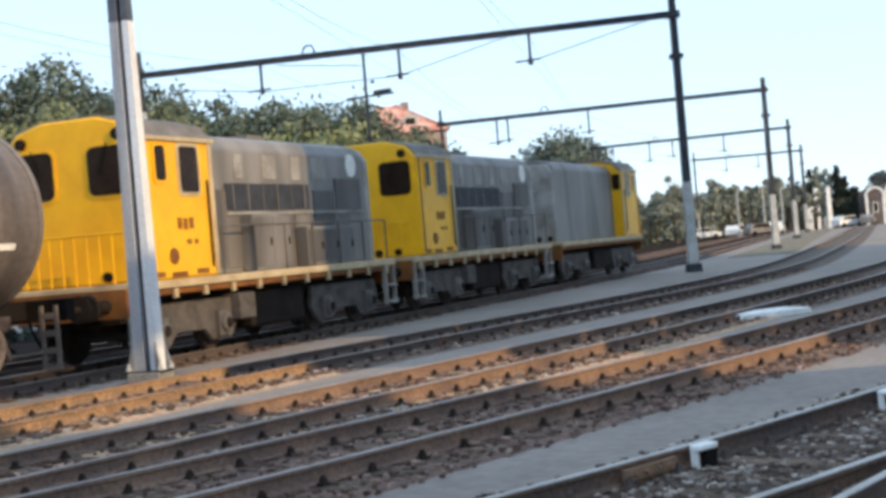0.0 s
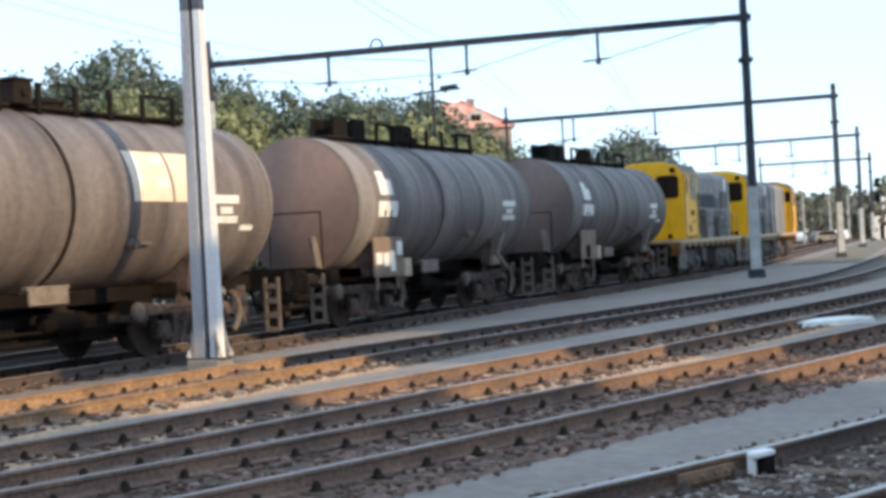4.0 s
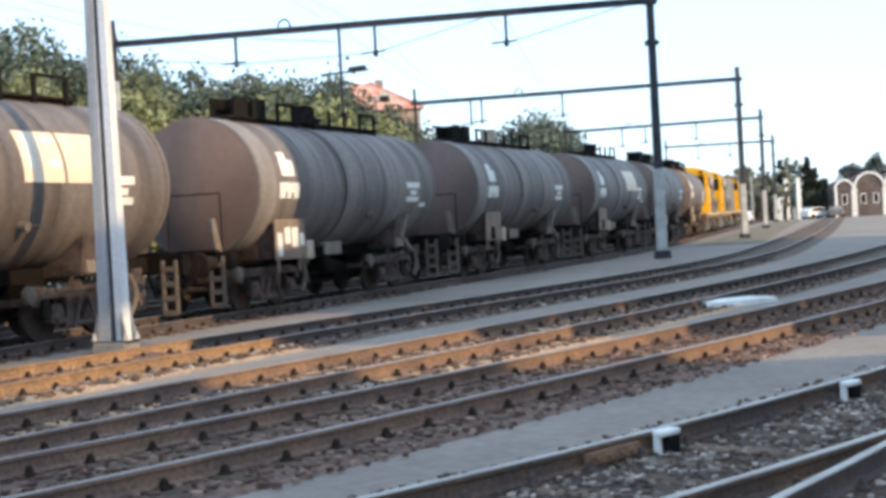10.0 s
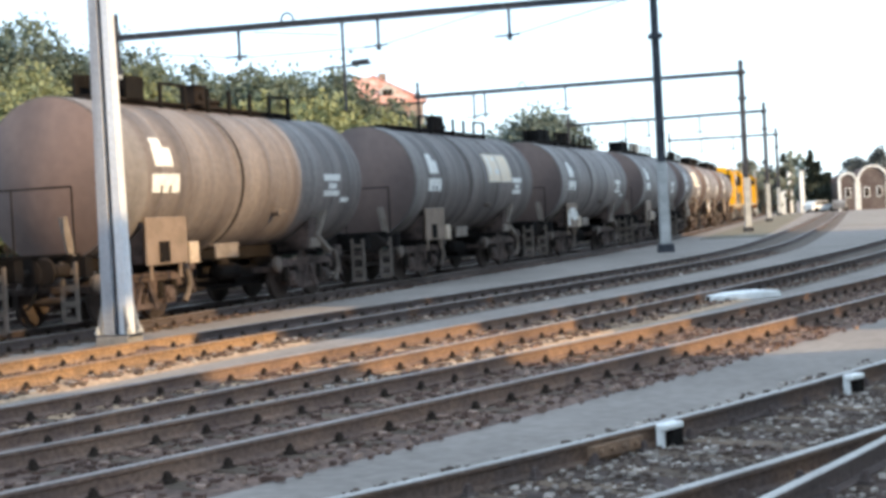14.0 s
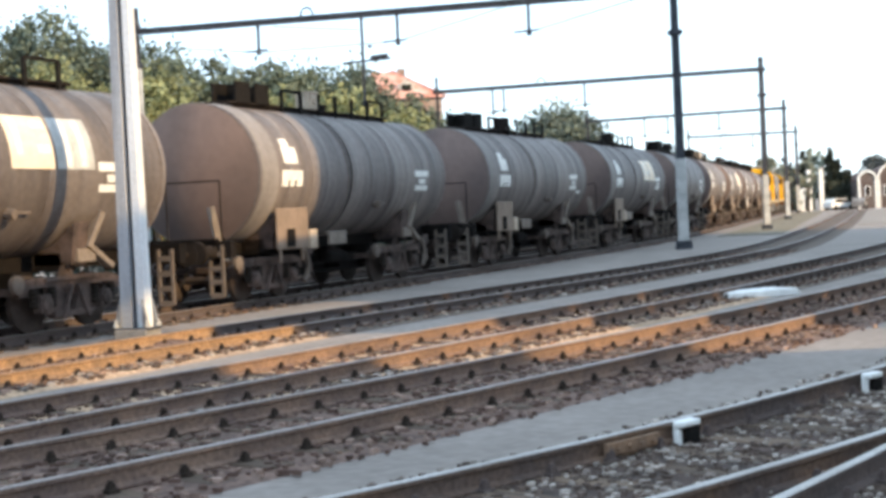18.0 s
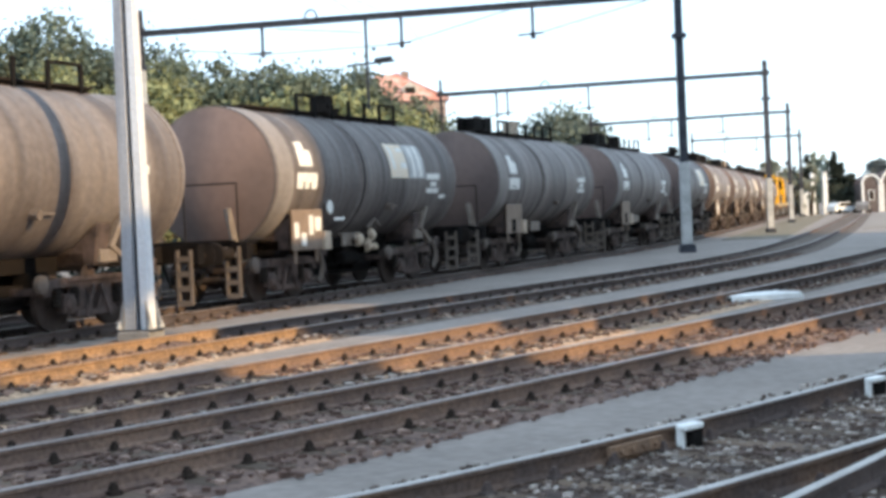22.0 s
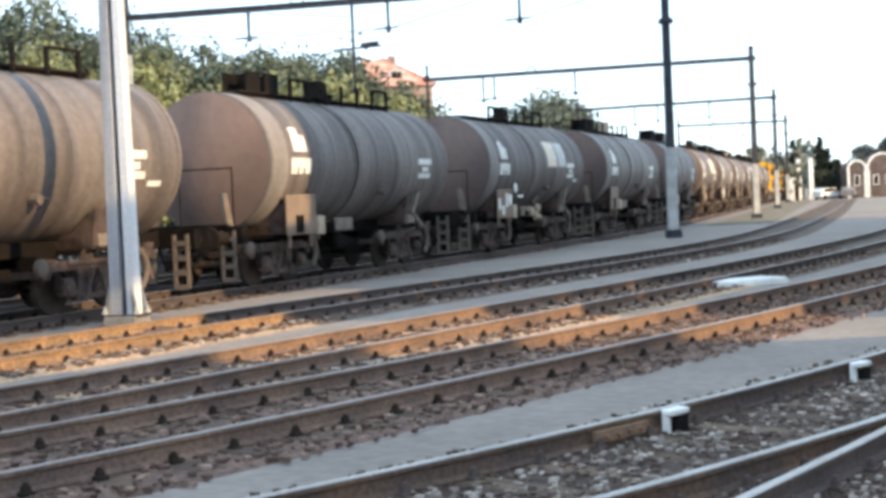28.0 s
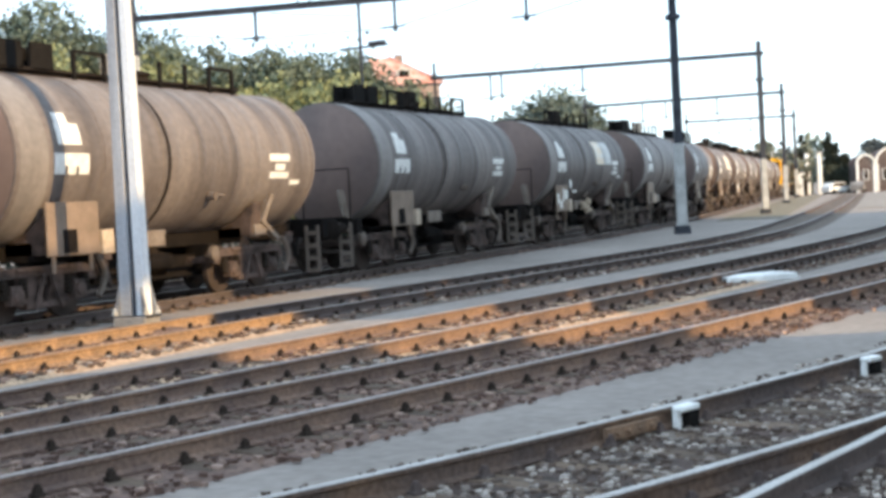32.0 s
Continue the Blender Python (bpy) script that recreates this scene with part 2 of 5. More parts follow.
LINE_E = poly_line((0.0352, 0.9883, 9.1422), -0.6, 4.2, 90)    # its far rail
LINE_F = Line([(0.2, 5.66), (1.5, 7.54), (2.61, 9.13), (3.1, 9.86)])      # a rail that joins it
GROUND = -0.19

# ---------------------------------------------------------------- ground and tracks
def build_ground():
    s = Shape()
    n = 40
    ks = [(-1 + 2 * i / n) for i in range(n + 1)]
    co = [math.copysign(abs(k) ** 3, k) * 900 for k in ks]
    vs = [(x + 10, y + 30, GROUND) for y in co for x in co]
    s.add(vs, [(j * (n + 1) + i, j * (n + 1) + i + 1, (j + 1) * (n + 1) + i + 1, (j + 1) * (n + 1) + i) for j in range(n) for i in range(n)])
    ob = new("ground", s.mesh("ground", M_SAND))
    tagged(ob, "grey sandy yard ground between the railway tracks", "ground", kind="structure")


RAIL_FOOT = ((-0.065, -0.16), (0.065, -0.16), (0.065, -0.145), (0.012, -0.125), (0.010, -0.045), (0.034, -0.035), (0.034, -0.006), (-0.034, -0.006), (-0.034, -0.035), (-0.010, -0.045), (-0.012, -0.125), (-0.065, -0.145))
RAIL_TOP = ((-0.036, -0.010), (0.036, -0.010), (0.036, -0.004), (0.028, 0.0), (-0.028, 0.0), (-0.036, -0.004))


def sweep(line, s0, s1, off, prof, step=1.0):
    k = max(2, int((s1 - s0) / step) + 1)
    sh = Shape()
    vs = []
    for s in np.linspace(s0, s1, k):
        x, y, h = line.at(s, off)
        vs += [(x + a * math.cos(h), y - a * math.sin(h), z) for a, z in prof]
    n = len(prof)
    fs = [(j * n + i, j * n + (i + 1) % n, (j + 1) * n + (i + 1) % n, (j + 1) * n + i) for j in range(k - 1) for i in range(n)]
    return sh.add(vs, fs + [tuple(range(n)), tuple(range((k - 1) * n, k * n))[::-1]])


def build_track(name, line, s0, s1, near0, near1, label, spacing=0.62, rails=(-0.7525, 0.7525), bed=(-1.45, 1.45), sleepers=True, bed_mat=None, rail_mat=None, head_mat=None, far=None, clip_mat=None):
    """Rails over the whole length; sleepers and clips singly between near0 and near1."""
    tr = thing(name, label, "railway track", kind="structure")
    lengths = [(s0, s1, bed_mat or M_BALLAST, rail_mat or M_RAIL, head_mat or M_HEAD)]
    if far:     # beyond this mileage darker rails and bed stand in for the shade
        lengths = [(s0, far) + lengths[0][2:], (far, s1, M_FARSHADE, M_RAILDARK, M_HEAD)]
    for p, q, mb, mr, mh in lengths:
        for off in rails:
            r = part("rail", sweep(line, p, q, off, RAIL_FOOT), mr, tr, smooth=True)
            part("rail_head", sweep(line, p, q, off, RAIL_TOP), mh, r, "rusty rail head" if mh is M_HEADRUSTY else "worn shiny rail head", smooth=True)
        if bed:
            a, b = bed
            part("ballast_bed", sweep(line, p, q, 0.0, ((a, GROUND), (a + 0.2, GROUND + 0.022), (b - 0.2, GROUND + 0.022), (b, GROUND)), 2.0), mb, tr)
    mid, wide = sum(rails) / len(rails), rails[-1] - rails[0] + 1.0
    sleeper = Shape().box((0, 0, 0), (wide, 0.25, 0.14)).mesh("sleeper", M_SLEEPER, bevel=0.012)
    clip = Shape().box((0, 0, 0.0), (0.085, 0.09, 0.03)).box((0, 0, 0.03), (0.055, 0.06, 0.05), taper=0.8).rod((0, 0, 0), (0, 0, 0.075), 0.022, 6).mesh("rail_clip", clip_mat or M_CLIP)
    for s in np.arange(near0, near1, spacing):
        s += random.uniform(-0.03, 0.03)
        if sleepers:
            x, y, h = line.at(s, mid)
            ob = new("sleeper", sleeper)
            ob.parent = tr
            ob.matrix_basis = pose(x, y, GROUND - 0.04 + random.uniform(-0.008, 0.008), 0, 0, -math.degrees(h) + random.uniform(-1, 1))
        for off in rails:
            for k in (-1, 1):
                x, y, h = line.at(s, off + k * 0.095)
                ob = new("rail_clip", clip)
                ob.parent = tr
                ob.matrix_basis = pose(x, y, -0.155, 0, 0, -math.degrees(h))
    return tr


def scatter_stones(name, line, s0, s1, a, b, count, size, seed, label, material=M_STONEBROWN):
    """Loose stones on a strip beside or between the rails."""
    rng = np.random.default_rng(seed)
    base = np.array([(i, j, k) for k in (-1, 1) for i, j in ((-1, -1), (1, -1), (1, 1), (-1, 1))], float)
    faces = np.array([(3, 2, 1, 0), (4, 5, 6, 7), (0, 1, 5, 4), (1, 2, 6, 5), (2, 3, 7, 6), (3, 0, 4, 7)])
    s = s0 + (s1 - s0) * rng.random(count) ** 1.25
    off = a + (b - a) * rng.random(count)
    x, y, h = line.at(s, 0.0)
    x, y = x + off * np.cos(h), y - off * np.sin(h)
    sz = size * rng.uniform(0.45, 1.25, (count, 1, 1)) * np.array([1.0, 0.8, 0.62])
    v = base[None] * sz * rng.uniform(0.6, 1.15, (count, 8, 3))
    an = rng.uniform(0, 6.28, count)
    c, d = np.cos(an)[:, None], np.sin(an)[:, None]
    v = np.stack([v[..., 0] * c - v[..., 1] * d, v[..., 0] * d + v[..., 1] * c, v[..., 2]], -1)
    v += np.stack([x, y, np.full(count, GROUND + 0.03)], -1)[:, None]
    f = (faces[None] + 8 * np.arange(count)[:, None, None]).reshape(-1, 4)
    me = bpy.data.meshes.new(name)
    me.from_pydata(v.reshape(-1, 3).tolist(), [], f.tolist())
    me.materials.append(material)
    tagged(new(name, me), label, "stones", kind="stuff")


# ---------------------------------------------------------------- overhead line
def frame_mast(x, y, base, top, label, turn=-21.0):
    """A tall tapered mast of H section, its broad flange square to the track, on a concrete foot with gussets."""
    ob = thing("catenary_mast", label, "mast", pose(x, y, base, 0, 0, turn), "masts of the overhead line")
    h = top - base
    mound = Shape().lathe((0, 0, -0.34), (0, 0, 1), ((0, 1.0), (0.06, 0.75), (0.12, 0.55), (0.15, 0.4), (0.16, 0.02)), 28)
    part("mound", mound, M_BALLAST, ob, "low sandy mound round the foot", smooth=True)
    part("foundation", Shape().box((0, 0, -0.20), (0.62, 0.46, 0.30), taper=0.92), M_CONCRETE, ob, "pale weathered concrete foundation block", bevel=0.02)
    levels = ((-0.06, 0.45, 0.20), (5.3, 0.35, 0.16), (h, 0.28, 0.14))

    def plate(x0, x1, w, lo, hi):
        """A piece of the section: x0 and x1 as fractions of the half depth, w as a fraction of the width."""
        vs = [(k * d / 2, j * w * q / 2, z) for z, d, q in (lo, hi) for k, j in ((x0, -1), (x1, -1), (x1, 1), (x0, 1))]
        return Shape().add(vs, [(3, 2, 1, 0), (4, 5, 6, 7), (0, 1, 5, 4), (1, 2, 6, 5), (2, 3, 7, 6), (3, 0, 4, 7)])
    # sun and shade set the tones: white front flange, greyer channel, dark web
    for lo, hi, m, mr, mw, lb in ((levels[0], levels[1], M_MASTLIT, M_MASTSHADE, M_DARKSTEEL, "pale painted"), (levels[1], levels[2], M_MASTDARK, M_MASTDARK, M_DARKSTEEL, "dark")):
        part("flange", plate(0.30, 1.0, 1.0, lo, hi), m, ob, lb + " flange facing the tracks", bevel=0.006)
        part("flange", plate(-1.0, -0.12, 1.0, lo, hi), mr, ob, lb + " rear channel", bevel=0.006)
        part("web", plate(-0.12, 0.30, 0.12, lo, hi), mw, ob, lb + " web of the section, shade in its colour")
    for sx in (-1, 1):
        part("gusset", Shape().prism(((sx * 0.2, -0.06), (sx * 0.31, -0.06), (sx * 0.2, 0.40)), -0.16, -0.12, "y"), M_STEEL, ob)
        part("gusset", Shape().prism(((sx * 0.2, -0.06), (sx * 0.31, -0.06), (sx * 0.2, 0.40)), 0.12, 0.16, "y"), M_STEEL, ob)
    part("foot_plate", Shape().box((0, 0, -0.045), (0.64, 0.38, 0.03)), M_DARKSTEEL, ob, bevel=0.005)
    for bx in (-0.27, 0.27):
        for by in (-0.16, 0.16):
            part("bolt", Shape().rod((bx, by, -0.04), (bx, by, 0.09), 0.025, 6).rod((bx, by, -0.02), (bx, by, 0.03), 0.05, 6), M_PALE, ob)
    return ob


def slim_mast(x, y, base, top, label, r=0.13, pale=2.9):
    ob = thing("catenary_mast", label, "mast", pose(x, y, base), "masts of the overhead line")
    h = top - base
    part("foundation", Shape().box((0, 0, -0.05), (0.56, 0.56, 0.3), taper=0.9), M_DARKSTEEL, ob, "dark foundation block", bevel=0.02)
    w = r * (1 - 0.3 * pale / h)
    # paler tone below: contrast of train and sky behind, put into the colour
    part("foot_length", Shape().box((0, 0, 0.1 + pale / 2), (2.2 * r, 2.2 * r, pale), taper=0.9), M_PALE, ob, "lower length toned pale as if lit", bevel=0.01)
    part("shaft", Shape().box((0, 0, pale / 2 + h / 2), (2 * w, 2 * w, h - pale), taper=0.72 / (1 - 0.3 * pale / h)), M_DARKSTEEL, ob, bevel=0.01)
    for z in (h - 0.75, h - 2.2):
        part("bracket", Shape().box((0, 0, z), (2.8 * r, 2.8 * r, 0.16)), M_DARKSTEEL, ob)
    return ob


def portal_beam(a, b, z, hangers, label):
    """A beam between two masts with hangers for the wires (fraction along the beam, drop)."""
    d = Vector((b[0] - a[0], b[1] - a[1], 0))
    ang = math.degrees(math.atan2(d.y, d.x))
    ob = thing("portal_beam", label, "beam", pose(a[0], a[1], z, 0, 0, ang), "portals of the overhead line")
    ln = d.length
    part("beam", Shape().box((ln / 2, 0, 0.0), (ln + 0.5, 0.14, 0.20)).box((ln / 2, 0, 0.10), (ln + 0.5, 0.24, 0.02)).box((ln / 2, 0, -0.10), (ln + 0.5, 0.24, 0.02)), M_DARKSTEEL, ob)
    for fr, drop in hangers:
        x = ln * fr
        hg = part("hanger", Shape().box((x, 0, -drop / 2), (0.09, 0.09, drop)), M_DARKSTEEL, ob)
        if drop > 3:
            part("insulator_arm", Shape().bar((x - 0.75, 0, -1.75), (x + 1.05, 0, -1.68), 0.06, 0.07).rod((x + 0.3, 0, -1.62), (x + 0.95, 0, -1.58), 0.09, 8).rod((x + 0.28, 0, -1.25), (x + 0.28, 0, -1.15), 0.08, 8), M_DARKSTEEL, hg)
            continue
        part("registration_arm", Shape().bar((x - 0.55, 0, -drop + 0.02), (x + 0.35, 0, -drop + 0.06), 0.05, 0.06).rod((x, 0, -drop - 0.12), (x, 0, -drop + 0.1), 0.09, 8), M_DARKSTEEL, hg)
    hoop = [(ln * 0.335 + 0.24 * math.cos(a), 0, 0.12 + 0.30 * math.sin(a)) for a in np.linspace(0, math.pi, 9)]
    hp = Shape()
    for u, v in zip(hoop, hoop[1:]):
        hp.rod(u, v, 0.035, 5)
    part("hoop", hp, M_DARKSTEEL, ob)
    return ob


PORTALS = (  # left foot, right foot, height of the beam, hangers
    ((-11.6, 56.3), (8.25, 52.0), 9.1, ((0.240, 1.1), (0.438, 3.4), (0.505, 1.1), (0.745, 1.1))),
    ((-0.4, 90.5), (18.4, 85.3), 9.1, ((0.18, 1.5), (0.215, 1.4), (0.47, 1.4))),
    ((12.5, 129.3), (28.3, 123.0), 9.1, ((0.30, 1.6), (0.42, 1.4), (0.68, 1.4))),
    ((28.0, 170.0), (39.9, 168.0), 9.1, ((0.3, 1.5), (0.6, 1.4))),
)


def build_overhead():
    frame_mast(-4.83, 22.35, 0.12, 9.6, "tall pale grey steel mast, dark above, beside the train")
    for i, (a, b, z, hang) in enumerate(PORTALS):
        slim_mast(*a, 0.0, z + 0.9, "dark slim steel mast behind the train", 0.11, 7.6 if i == 0 else 2.9)
        slim_mast(*b, 0.15 if i == 0 else 0.0, z + 0.7, "dark slim steel mast with a pale foot beside the tracks", 0.16)
        portal_beam(a, b, z, hang, "dark steel portal beam with wire hangers over the tracks")
    ends = []
    for a, b, z, hang in PORTALS:
        k = [h for h in hang if h[1] < 3]
        ends.append([Vector((a[0] + (b[0] - a[0]) * f, a[1] + (b[1] - a[1]) * f, z - d)) for f, d in k])
    a, b, z, hang = PORTALS[0]
    on = lambda f, d: Vector((a[0] + (b[0] - a[0]) * f, a[1] + (b[1] - a[1]) * f, z - d))
    for u, v in ((on(0.09, 0.75), on(0.24, 1.12)), (on(0.24, 1.12), on(0.505, 1.08)), (on(0.505, 1.08), on(0.71, 0.1)), (on(0.745, 1.1), on(0.955, 0.12)), (on(0.27, 0.2), on(0.43, 0.55))):
        w = thing("span_wire", "thin dark wire below the portal beam", "wire", group="span wires of the portal")
        part("wire", Shape().rod(u, v, 0.016, 5), M_WIRE, w)
    ends.insert(0, [p + (p - q) * 0.9 for p, q in zip(ends[0], ends[1])])
    for p, q in zip(ends, ends[1:]):
        for u, v in zip(p, q):
            w = thing("overhead_wire", "thin dark contact wire with its carrier above", "wire", group="overhead wires")
            part("contact_wire", Shape().rod(u, v, 0.006, 4), M_WIRE, w)
            cat = [u.lerp(v, t) + Vector((0, 0, 0.95 - 2.6 * t * (1 - t))) for t in np.linspace(0, 1, 9)]
            ring = [c + Vector(o) for c in cat for o in ((-0.005, 0, -0.005), (0.005, 0, -0.005), (0.005, 0, 0.005), (-0.005, 0, 0.005))]
            part("carrier_wire", Shape().add(ring, [(4 * j + i, 4 * j + (i + 1) % 4, 4 * j + 4 + (i + 1) % 4, 4 * j + 4 + i) for j in range(8) for i in range(4)]), M_WIRE, w)


# ---------------------------------------------------------------- train
M_TANK = mat("tank_shell", (0.203, 0.173, 0.16), 0.5, dent=0.14, spec=0.18, color2=(0.111, 0.093, 0.088), scale=1.1, fine=9, vary=0.15, streak=(1.7, 0.3, 0.22), rand=0.15)
M_TANKBAND = mat("tank_band", (0.26, 0.232, 0.218), 0.6, color2=(0.18, 0.16, 0.15), scale=1.1, fine=9, vary=0.12, streak=(1.7, 0.3, 0.22), rand=0.15)
M_TANKEND = mat("tank_end_shell", (0.185, 0.130, 0.114), 0.65, color2=(0.12, 0.088, 0.081), scale=0.8, fine=5, vary=0.08, streak=(1, 1, 0.35), rand=0.15)
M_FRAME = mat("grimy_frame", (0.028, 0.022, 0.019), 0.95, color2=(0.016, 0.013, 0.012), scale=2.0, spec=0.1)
# near black: grime, with the shade under the tanks put in
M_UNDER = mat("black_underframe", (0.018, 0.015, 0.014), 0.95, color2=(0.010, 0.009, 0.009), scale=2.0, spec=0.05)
M_BOGIE = mat("brown_bogie", (0.125, 0.089, 0.078), 0.9, color2=(0.038, 0.028, 0.025), scale=3.0)
M_SPRING = mat("dark_spring", (0.03, 0.024, 0.02), 0.9, spec=0.1)
M_WHEEL = mat("wheel_steel", (0.07, 0.052, 0.045), 0.8, 0.1)
M_BAND = mat("black_paint", (0.02, 0.018, 0.017), 0.9, spec=0.05)
M_MARK = mat("white_marking", (0.88, 0.87, 0.84), 0.7, color2=(0.70, 0.68, 0.64), vary=0.1, scale=6)
M_PLATE = mat("grey_plate", (0.24, 0.20, 0.17), 0.75, color2=(0.16, 0.125, 0.10), scale=4)
M_BOARD = mat("brown_board", (0.27, 0.20, 0.155), 0.75, color2=(0.19, 0.14, 0.105), scale=2)
M_CREAMPLATE = mat("cream_plate", (0.55, 0.44, 0.34), 0.7, color2=(0.42, 0.33, 0.25), scale=4)
M_LADDER = mat("pale_step_plate", (0.165, 0.132, 0.113), 0.8, color2=(0.13, 0.105, 0.088), scale=5)
M_ORANGE = mat("cream_board", (0.82, 0.67, 0.50), 0.6, color2=(0.80, 0.70, 0.58), scale=4, vary=0.15)
M_YELLOW = mat("yellow_paint", (0.94, 0.495, 0.008), 0.45, color2=(0.82, 0.405, 0.01), scale=1.6, vary=0.1)
M_GREY = mat("grey_paint", (0.25, 0.236, 0.23), 0.55, color2=(0.14, 0.13, 0.124), scale=1.0, vary=0.12, streak=(1, 1, 0.3))
M_GREYDOOR = mat("dirty_grey_door", (0.165, 0.152, 0.146), 0.6, color2=(0.10, 0.09, 0.085), scale=1.3, vary=0.15, rand=0.35, streak=(1, 1, 0.3))
M_PANEL = mat("light_grey_panel", (0.36, 0.345, 0.325), 0.6, color2=(0.19, 0.17, 0.15), scale=1.2)
M_GREYROOF = mat("grey_roof", (0.22, 0.20, 0.19), 0.8, color2=(0.12, 0.11, 0.10), scale=1.5)
M_GLASS = mat("dark_glass", (0.03, 0.018, 0.012), 0.25, bump=0, spec=0.08)
M_LBOGIE = mat("grimy_loco_bogie", (0.12, 0.106, 0.10), 0.9, color2=(0.06, 0.053, 0.05), scale=3.0)
M_SILL = mat("orange_sill", (0.26, 0.10, 0.02), 0.7, color2=(0.13, 0.055, 0.02), scale=1.5)
M_CREAM = mat("cream_paint", (0.58, 0.47, 0.30), 0.6, color2=(0.40, 0.30, 0.18), scale=1.5)

TANK_R, TANK_Z, TANK_L = 1.47, 2.62, 10.2
GUARD = []     # the mesh that the guard panels share


def wheelset(x, parent):
    w = Shape()
    for k in (-1, 1):
        y = k * 0.75
        w.lathe((x, y - 0.06, 0.46), (0, 1, 0), ((0, 0.38), (0.01, 0.46), (0.11, 0.46), (0.12, 0.38)), 24)
        w.lathe((x, y + k * 0.06 - 0.03, 0.46), (0, 1, 0), ((0, 0.2), (0.06, 0.14)), 12)
    w.rod((x, -0.75, 0.46), (x, 0.75, 0.46), 0.08, 8)
    return part("wheelset", w, M_WHEEL, parent, smooth=True)


def build_wagon():
    """A four-axle tank wagon about its middle, rails at z = 0, forward along +x."""
    w = thing("tank_wagon", "dirty brown-grey four-axle tank wagon on the curving track", "wagon", group="tank wagons of the train")
    half = TANK_L / 2
    part("tank", Shape().lathe((-half, 0, TANK_Z), (1, 0, 0), ((0, TANK_R), (TANK_L, TANK_R)), 48), M_TANK, w, smooth=True)
    for d in (-1, 1):
        dome = [(0.36 * (1 - q * q), TANK_R * 0.99 * q) for q in (1.0, 0.96, 0.85, 0.7, 0.5, 0.25, 0.03)]
        part("tank_end", Shape().lathe((d * half, 0, TANK_Z), (d, 0, 0), dome, 48), M_TANKEND, w, "red-brown domed tank end", smooth=True)
    for x, wd in ((-half + 0.06, 0.12), (half - 0.06, 0.12), (-2.7, 0.05), (1.75, 0.06), (3.6, 0.04)):
        part("tank_band", Shape().lathe((x - wd / 2, 0, TANK_Z), (1, 0, 0), ((0, TANK_R - 0.01), (0.006, TANK_R + wd * 0.16), (wd - 0.006, TANK_R + wd * 0.16), (wd, TANK_R - 0.01)), 48), M_TANK, w, smooth=True)
    for x in (-0.72,):
        part("cladding_seam", Shape().lathe((x - 0.05, 0, TANK_Z), (1, 0, 0), ((0, TANK_R - 0.01), (0.004, TANK_R + 0.012), (0.096, TANK_R + 0.012), (0.10, TANK_R - 0.01)), 48), M_FRAME, w, "dark seam of the cladding", smooth=True)
        part("cladding_lip", Shape().lathe((x - 0.22, 0, TANK_Z), (1, 0, 0), ((0, TANK_R - 0.01), (0.05, TANK_R + 0.03), (0.12, TANK_R + 0.03), (0.17, TANK_R - 0.01)), 48), M_TANK, w, "raised lip of the cladding", smooth=True)
    part("end_band", Shape().lathe((-half + 0.1, 0, TANK_Z), (1, 0, 0), ((0, TANK_R - 0.01), (0.02, TANK_R + 0.018), (0.72, TANK_R + 0.018), (0.74, TANK_R - 0.01)), 48), M_TANKBAND, w, "paler band round the tank's end", smooth=True)
    part("side_valve", Shape().rod((0.85, -1.28, 1.92), (0.85, -1.46, 1.9), 0.085, 8).box((1.1, -1.36, 1.92), (0.5, 0.03, 0.04)), M_LADDER, w, "small pale valve on the tank's side")
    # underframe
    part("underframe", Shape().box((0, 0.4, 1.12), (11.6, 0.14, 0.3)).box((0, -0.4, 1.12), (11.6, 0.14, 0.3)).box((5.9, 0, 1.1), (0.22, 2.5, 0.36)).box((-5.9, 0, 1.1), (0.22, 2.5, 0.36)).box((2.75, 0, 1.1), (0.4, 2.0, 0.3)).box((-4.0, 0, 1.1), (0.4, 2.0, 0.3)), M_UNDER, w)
    for x in (-4.0, 2.75):
        part("saddle", Shape().prism(((-1.2, 1.05), (1.2, 1.05), (1.3, 1.75), (0.8, 1.35), (0, 1.22), (-0.8, 1.35), (-1.3, 1.75)), x - 0.2, x + 0.2), M_BOGIE, w)
    for x in (-6.0, 6.0):
        for y in (-0.875, 0.875):
            d = 1 if x > 0 else -1
            part("buffer", Shape().lathe((x, y, 1.05), (d, 0, 0), ((0, 0.13), (0.4, 0.11), (0.41, 0.06), (0.62, 0.06), (0.63, 0.24), (0.68, 0.22)), 16), M_FRAME, w, smooth=True)
        part("coupling", Shape().rod((x, 0, 1.02), (x + 0.84 * (1 if x > 0 else -1), 0, 0.95), 0.05), M_FRAME, w)
    chord = ((-1.42, 0.60), (-1.34, 0.80), (-1.0, 0.88), (1.0, 0.88), (1.34, 0.80), (1.42, 0.60), (1.22, 0.60), (1.12, 0.72), (-1.12, 0.72), (-1.22, 0.60))
    web = ((-0.66, 0.75), (-0.30, 0.75), (-0.07, 0.36), (-0.07, 0.21), (-0.52, 0.21), (-0.58, 0.34))
    for x in (-4.0, 2.75):
        bg = part("bogie", Shape().box((x, 0, 0.7), (0.5, 1.9, 0.25)), M_BOGIE, w, bevel=0.01)
        for y in (-1.0, 1.0):
            sf = Shape().prism([(x + p, q) for p, q in chord], y - 0.06, y + 0.06, "y")
            for d in (-1, 1):
                sf.prism([(x + d * p, q) for p, q in web], y - 0.05, y + 0.05, "y")
                sf.bar((x + d * 0.56, y, 0.30), (x + d * 1.02, y, 0.50), 0.08, 0.09)
